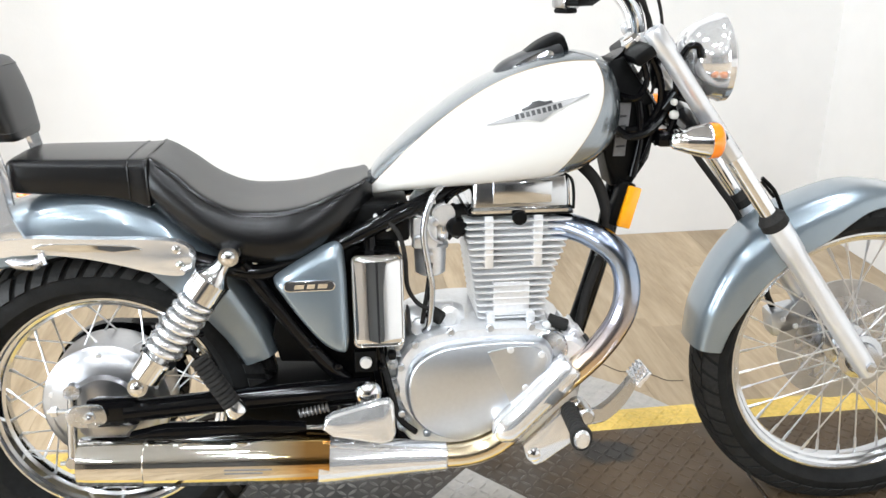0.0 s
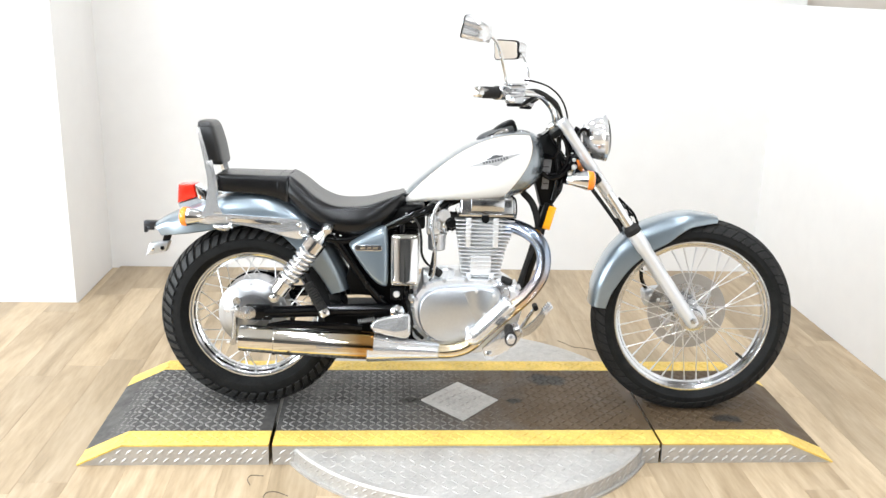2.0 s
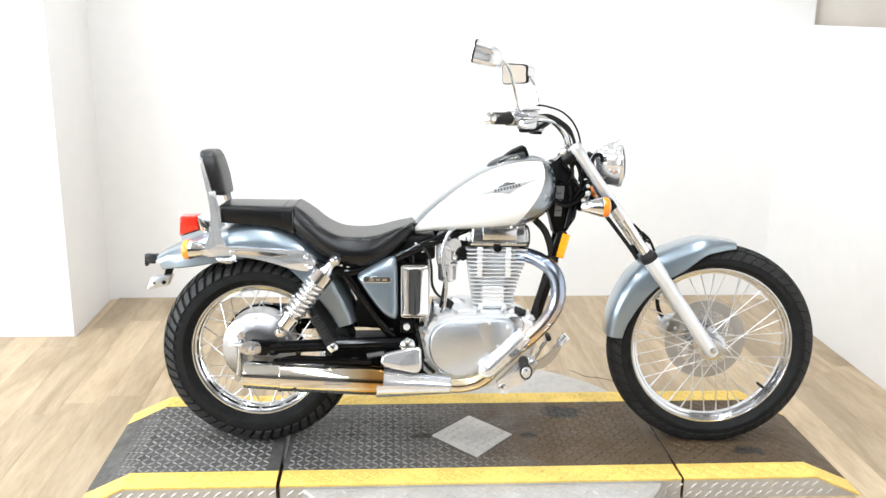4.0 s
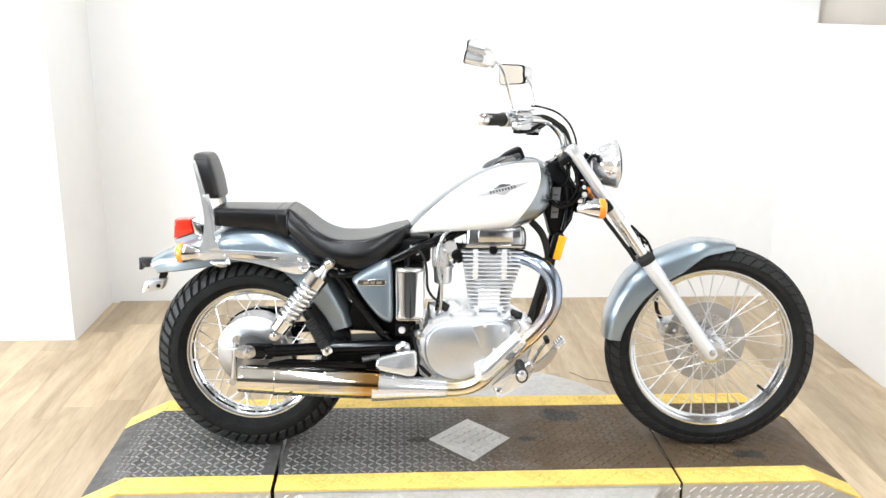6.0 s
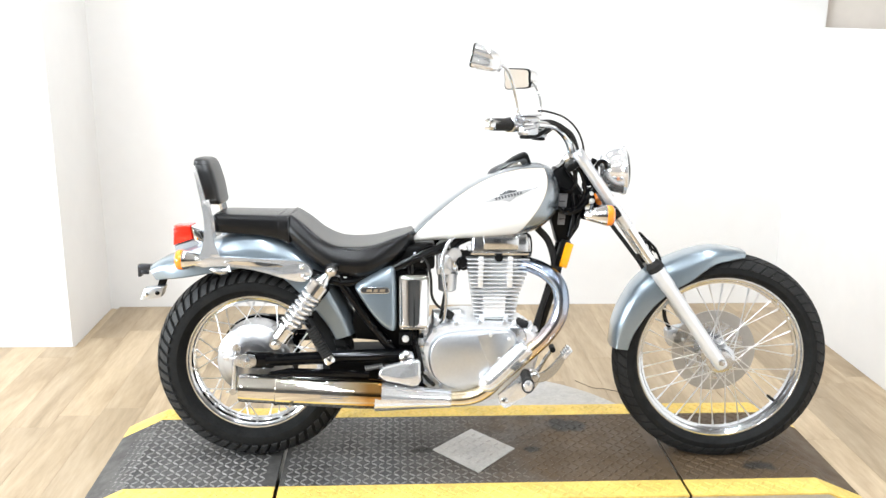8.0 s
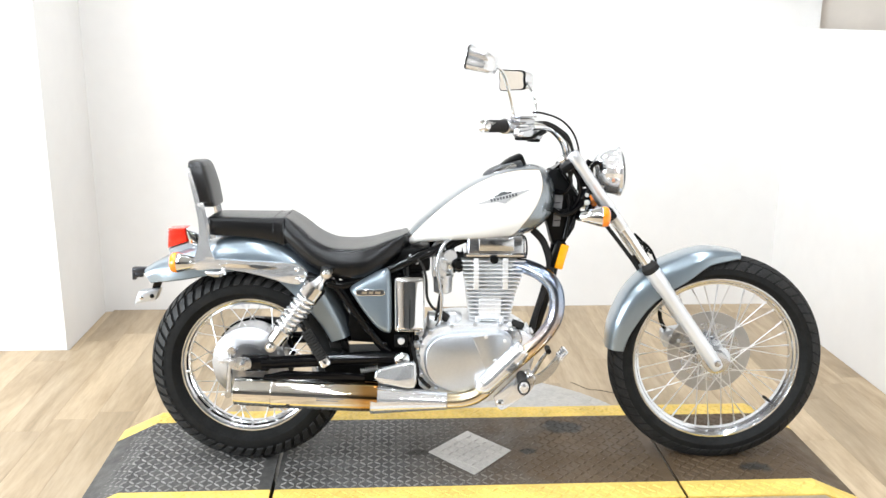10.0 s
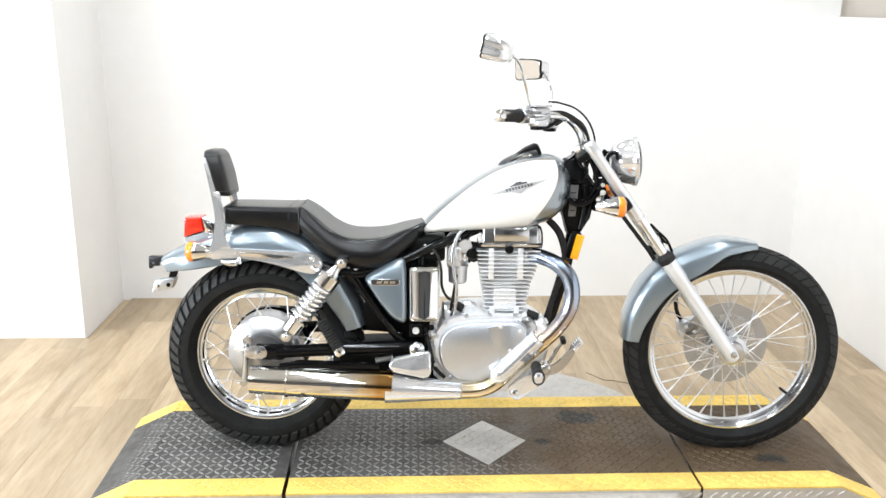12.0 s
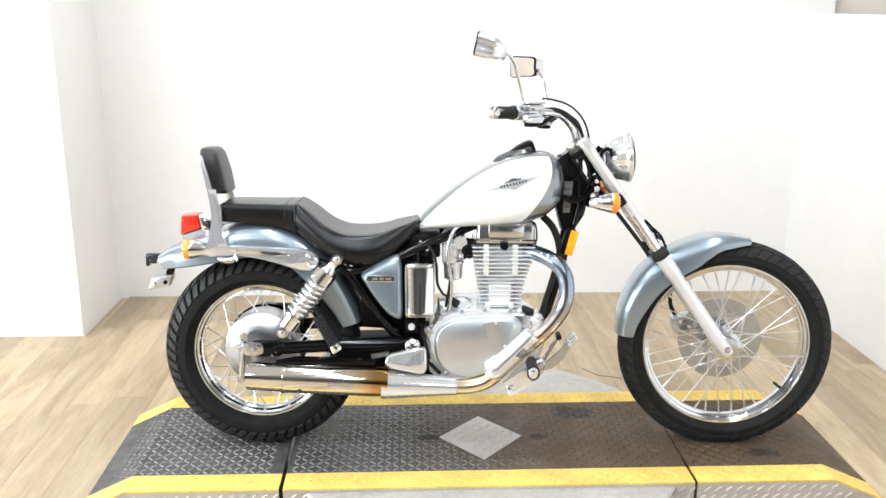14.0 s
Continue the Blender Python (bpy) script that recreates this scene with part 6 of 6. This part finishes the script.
# frame-side covers with a slim badge
cov = spline([(-0.404, 0.577), (-0.380, 0.598), (-0.315, 0.632), (-0.288, 0.634), (-0.281, 0.600), (-0.279, 0.52), (-0.280, 0.455), (-0.295, 0.446), (-0.325, 0.464), (-0.362, 0.508), (-0.392, 0.552)], 4, True)
for s in (-1, 1):
    bm = pillow(bmesh.new(), cov, 0.128 * s, 0.164 * s, 7, 0.74)
    for v in bm.verts:
        v.co.y -= 0.16 * (v.co.z - 0.57) * s
    sc = part("side_cover", bm, PAINT, bike, "blue-grey painted triangular side cover", angle=60)
    def pill(x0, x1, z, r):
        return [(x1 + r * math.cos(a), z + r * math.sin(a)) for a in (math.pi * (k / 8 - 0.5) for k in range(9))] + [(x0 - r * math.cos(a), z - r * math.sin(a)) for a in (math.pi * (k / 8 - 0.5) for k in range(9))]

    badge = part("badge", slab(bmesh.new(), pill(-0.376, -0.308, 0.571, 0.0095), 0.1670 * s, 0.150 * s, 0.0015), CHROME, sc, "slim chromed badge")
    part("badge_inlay", slab(bmesh.new(), pill(-0.376, -0.308, 0.571, 0.0072), 0.1677 * s, 0.166 * s), BADGE_DARK, badge, "dark enamel inlay")
    for x0, x1 in ((-0.368, -0.352), (-0.347, -0.334), (-0.329, -0.313)):
        part("badge_bar", slab(bmesh.new(), [(x0, 0.5672), (x1, 0.5672), (x1 + 0.002, 0.5750), (x0 + 0.002, 0.5750)], 0.1685 * s, 0.167 * s), CHROME, badge)

# fuel tank
TOPL = [(-0.236, 0.712), (-0.232, 0.728), (-0.215, 0.752), (-0.179, 0.785), (-0.127, 0.828), (-0.041, 0.886), (0.052, 0.927), (0.105, 0.939), (0.145, 0.941), (0.185, 0.932), (0.210, 0.904), (0.222, 0.866), (0.225, 0.84)]
BOTL = [(-0.236, 0.700), (-0.225, 0.696), (-0.18, 0.702), (-0.07, 0.711), (0.05, 0.722), (0.10, 0.728), (0.150, 0.744), (0.187, 0.772), (0.211, 0.801), (0.222, 0.824), (0.225, 0.834)]
WID = [(-0.236, 0.030), (-0.228, 0.048), (-0.20, 0.066), (-0.13, 0.096), (-0.05, 0.122), (0.03, 0.140), (0.10, 0.144), (0.155, 0.136), (0.192, 0.114), (0.213, 0.082), (0.222, 0.050), (0.225, 0.02)]
xs = [-0.236, -0.232, -0.225, -0.215] + [-0.2 + 0.0125 * k for k in range(29)] + [0.16, 0.17, 0.18, 0.19, 0.198, 0.205, 0.211, 0.216, 0.22, 0.2235, 0.225]


def smooth_table(tab):
    return [tuple(q) for q in spline(tab, 6)]


def nose(x):
    """The tank's nose, drawn in a little."""
    return x if x < 0.11 else 0.11 + (x - 0.11) * 0.94


xs = [nose(x) for x in xs]
TOPL, BOTL, WID = (smooth_table([(nose(x), v) for x, v in tab]) for tab in (TOPL, BOTL, WID))
rings, n = [], 48
for x in xs:
    lo, hi, w = lerp(BOTL, x), lerp(TOPL, x), lerp(WID, x)
    ring = []
    for i in range(n):
        a = 2 * math.pi * i / n
        cy, cz = math.cos(a), math.sin(a)
        mid = lo + (hi - lo) * 0.36
        if cz >= 0:
            z = mid + (hi - mid) * abs(cz) ** 0.90
            y = w * math.copysign(abs(cy) ** 0.70, cy)
        else:
            z = mid - (mid - lo) * abs(cz) ** 0.62
            y = w * math.copysign(abs(cy) ** 0.50, cy)
        ring.append((x, y, z))
    rings.append(ring)
tank = part("fuel_tank", skin(bmesh.new(), rings), TANK_PAINT, bike, "two-tone white and blue-grey fuel tank", angle=60)


def tank_side(x, z):
    """How far the tank's flank stands out at a place."""
    lo, hi, w = lerp(BOTL, x), lerp(TOPL, x), lerp(WID, x)
    mid = lo + (hi - lo) * 0.36
    if z >= mid:
        cz = min(1.0, ((z - mid) / (hi - mid)) ** (1 / 0.90))
        return w * math.sqrt(max(0.0, 1 - cz * cz)) ** 0.70
    cz = min(1.0, ((mid - z) / (mid - lo)) ** (1 / 0.62))
    return w * math.sqrt(max(0.0, 1 - cz * cz)) ** 0.50


BX, BZ, BA = 0.050, 0.850, math.radians(14)


def decal(name, low, high, lift, mat, parent, s, label=""):
    """A thin plate that hugs the tank's flank, between a lower and an upper edge given along the badge."""
    rings = []
    u0, u1 = low[0][0], low[-1][0]
    steps = max(2, int((u1 - u0) / 0.004))
    for k in range(steps + 1):
        u = u0 + (u1 - u0) * k / steps
        a, b = lerp(low, u), lerp(high, u)
        outer, inner = [], []
        for r in range(4):
            v = a + (b - a) * r / 3
            x, z = BX + u * math.cos(BA) - v * math.sin(BA), BZ + u * math.sin(BA) + v * math.cos(BA)
            y = tank_side(x, z)
            outer.append((x, s * (y + lift), z))
            inner.append((x, s * (y - 0.002), z))
        rings.append(outer + inner[::-1])
    return part(name, skin(bmesh.new(), rings), mat, parent, label)


for s in (-1, 1):
    emblem = decal("tank_badge", [(-0.090, -0.003), (-0.045, -0.006), (-0.022, -0.008), (0.0, -0.017), (0.022, -0.007), (0.045, -0.002), (0.090, 0.004)], [(-0.090, -0.001), (-0.045, 0.004), (0.0, 0.008), (0.045, 0.007), (0.090, 0.006)], 0.0025, BADGE_METAL, tank, s, "winged metal tank badge")
    decal("badge_crest", [(-0.026, 0.007), (0.026, 0.008)], [(-0.026, 0.010), (-0.014, 0.012), (-0.006, 0.017), (0.006, 0.017), (0.014, 0.013), (0.026, 0.012)], 0.0036, BADGE_DARK, emblem, s, "dark badge crest")
    for k in range(9):
        x = -0.040 + 0.0092 * k
        decal("badge_letter_bar", [(x, -0.0035), (x + 0.006, -0.0035)], [(x, 0.0045), (x + 0.006, 0.0045)], 0.0036, BADGE_DARK, emblem, s)
# filler cap under a black cover that hugs the tank
slope = Matrix.Translation((0.066, 0, 0.926)) @ Matrix.Rotation(radians(-22), 4, "Y")
bm = body_loft([(-0.074, -0.014, 0.002, 0.012), (-0.070, -0.014, 0.010, 0.020), (-0.050, -0.014, 0.017, 0.030), (-0.010, -0.014, 0.019, 0.035), (0.040, -0.014, 0.019, 0.034), (0.052, -0.012, 0.016, 0.030)], 24, 2.6)
bmesh.ops.transform(bm, matrix=slope, verts=bm.verts)
cap = part("filler_cap", bm, BADGE_DARK, tank, "black filler cap cover", angle=50)
bm = body_loft([(-0.020, -0.004, 0.016, 0.022), (0.010, -0.006, 0.024, 0.029), (0.030, -0.008, 0.027, 0.031), (0.054, -0.010, 0.027, 0.030), (0.062, -0.010, 0.020, 0.026)], 24, 4.0)
bmesh.ops.transform(bm, matrix=slope, verts=bm.verts)
part("cap_latch", bm, PLASTIC, cap, "black cap latch")
bm = bmesh.new()
o = spline([(-0.050, -0.002), (-0.036, 0.008), (0.010, 0.011), (0.030, 0.006), (0.026, -0.010), (-0.030, -0.011)], 4, True)
slab(bm, o, -0.0405, -0.030, 0.003)
bmesh.ops.transform(bm, matrix=slope, verts=bm.verts)
part("cap_trim", bm, CHROME, cap, "chromed trim on the cap")
bm = bmesh.new()
tube(bm, [(-0.232, -0.03, 0.712), (-0.236, -0.028, 0.69), (-0.226, -0.028, 0.68)], 0.009, 10)
part("tank_mount", bm, MATT_RUBBER, bike, "black rubber tank mount")

# rider's peg, its bracket and the brake pedal
for s in (-1, 1):
    bm = slab(bmesh.new(), [(0.026, 0.250), (0.034, 0.222), (0.048, 0.209), (0.064, 0.214), (0.132, 0.262), (0.152, 0.292), (0.150, 0.318), (0.126, 0.334), (0.096, 0.318)], 0.172 * s, 0.158 * s, 0.004)
    hang = part("peg_bracket", bm, LIT_CHROME, bike, "polished alloy peg bracket")
    bm = lathe(bmesh.new(), [(0, 0.012), (0.006, 0.011), (0.009, 0.004)], (0.046, 0.172 * s, 0.232), (0, s, 0), 14)
    part("bolt", bm, CHROME, hang)
    bm = lathe(bmesh.new(), [(-0.02, 0.020), (0.006, 0.020), (0.012, 0.014)], (0.128, 0.168 * s, 0.312), (0, s, 0), 20)
    part("pivot_boss", bm, POLISHED, hang)
    p0, ax = Vector((0.107, 0.172 * s, 0.318)), Vector((-0.03, 1.0 * s, -0.02))
    prof = [(0.0, 0.012)]
    for k in range(8):
        prof += [(0.004 + 0.0105 * k, 0.0185), (0.010 + 0.0105 * k, 0.0185), (0.0112 + 0.0105 * k, 0.0165)]
    peg = part("rider_peg", lathe(bmesh.new(), prof, p0, ax, 20), MATT_RUBBER, bike, "black ribbed rubber rider peg")
    tip = part("tip", lathe(bmesh.new(), [(0, 0.018), (0.004, 0.0225), (0.014, 0.0240), (0.019, 0.0228), (0.019, 0.0178), (0.012, 0.016), (0.012, 0.003)], p0 + ax.normalized() * 0.088, ax, 24), MATT_RUBBER, peg, "black rubber end ring")
    end = part("end_disc", lathe(bmesh.new(), [(0.010, 0.0175), (0.021, 0.0178), (0.026, 0.014), (0.028, 0.003)], p0 + ax.normalized() * 0.088, ax, 24), LIT_CHROME, tip, "oval pale chrome end pad")
    for piece in (peg, tip, end):
        for v in piece.data.vertices:
            v.co.x = p0.x + (v.co.x - p0.x) * 0.80
lower = [(0.120, 0.306), (0.150, 0.300), (0.176, 0.312), (0.202, 0.338), (0.218, 0.366), (0.224, 0.384)]
upper = [(0.124, 0.330), (0.146, 0.326), (0.163, 0.334), (0.184, 0.353), (0.203, 0.377), (0.212, 0.391)]
bm = slab(bmesh.new(), spline(lower, 3) + spline(upper, 3)[::-1], -0.202, -0.186, 0.004)
pedal = part("brake_pedal", bm, POLISHED, bike, "polished flat brake pedal arm")
tilt = Matrix.Translation((0.224, -0.200, 0.392)) @ Matrix.Rotation(radians(-52), 4, "Y")
bm = box(bmesh.new(), (-0.014, -0.028, -0.005), (0.020, 0.028, 0.006), 0.003, m=tilt)
for k in range(4):
    box(bm, (-0.012 + 0.008 * k, -0.026, 0.006), (-0.008 + 0.008 * k, 0.026, 0.009), m=tilt)
part("pedal_pad", bm, LIT_CHROME, pedal, "ribbed metal pedal pad")
part("pedal_pivot", lathe(bmesh.new(), [(0.0, 0.016), (0.034, 0.016), (0.038, 0.012), (0.039, 0.003)], (0.132, -0.168, 0.316), (0, -1, 0), 20), POLISHED, pedal)
# gear lever on the left side
bm = tube(bmesh.new(), [(0.10, 0.15, 0.235, 0.009), (0.150, 0.178, 0.200, 0.009), (0.188, 0.188, 0.214, 0.008), (0.216, 0.19, 0.258, 0.007), (0.238, 0.19, 0.290, 0.006)], 0.008, 12)
lever = part("gear_lever", bm, POLISHED, bike, "polished gear lever")
part("rubber_sleeve", tube(bmesh.new(), [(0.240, 0.180, 0.292), (0.241, 0.225, 0.293)], 0.0095, 14, 1), MATT_RUBBER, lever, "black rubber lever sleeve")

# fine dark threads lying on the floor beside the turntable
DARK_THREAD = material("dark_thread", (0.10, 0.08, 0.06), 0.8, vary=0.1)
for pts in ([(-0.655, -0.428), (-0.692, -0.424), (-0.700, -0.450), (-0.688, -0.480)], [(0.445, 0.672), (0.470, 0.640), (0.501, 0.598), (0.535, 0.590), (0.561, 0.578), (0.590, 0.560), (0.615, 0.529), (0.66, 0.520)], [(-0.570, -0.541), (-0.609, -0.517), (-0.634, -0.522), (-0.640, -0.545), (-0.630, -0.566)]):
    tagged(part("loose_thread", tube(bmesh.new(), [(x, y, 0.0013) for x, y in pts], 0.0012, 6), DARK_THREAD), "fine dark thread lying curled on the plank floor", "thread", "loose threads on the floor")

# ---- floor boards, each a board of its own with open joints ----
BOARD, LONG = 0.148, 0.92
meshes = {}


def board_mesh(x0, x1, y0, y1):
    key = (round(x1 - x0, 3), round(y1 - y0, 3))
    if key not in meshes:
        me = bpy.data.meshes.new("board")
        hx, hy, e = key[0] / 2, key[1] / 2, 0.0006
        v = [(-hx, -hy, -0.0115), (hx, -hy, -0.0115), (hx, hy, -0.0115), (-hx, hy, -0.0115), (-hx, -hy, -0.001), (hx, -hy, -0.001), (hx, hy, -0.001), (-hx, hy, -0.001),
             (-hx + e, -hy + e, 0), (hx - e, -hy + e, 0), (hx - e, hy - e, 0), (-hx + e, hy - e, 0)]
        f = [(8, 9, 10, 11), (4, 5, 9, 8), (5, 6, 10, 9), (6, 7, 11, 10), (7, 4, 8, 11), (0, 1, 5, 4), (1, 2, 6, 5), (2, 3, 7, 6), (3, 0, 4, 7)]
        me.from_pydata(v, [], f)
        me.materials.append(OAK)
        meshes[key] = me
    return meshes[key]


rng = random.Random(4)
x = -3.30
col = 0
while x < RIGHT - 0.01:
    x1 = min(x + BOARD, RIGHT - 0.002)
    y = -2.2 - rng.random() * LONG
    end = BACK if x > CORNER - 0.005 else JOG
    while y < end - 0.02:
        y1 = min(y + LONG, end - 0.002)
        gap = 0.0002
        ob = new("board", board_mesh(x + gap, x1 - gap, y + gap, y1 - gap))
        ob.location = ((x + x1) / 2, (y + y1) / 2, 0)
        ob.parent = floor
        y = y1 + 0.0
    x = x1
    col += 1
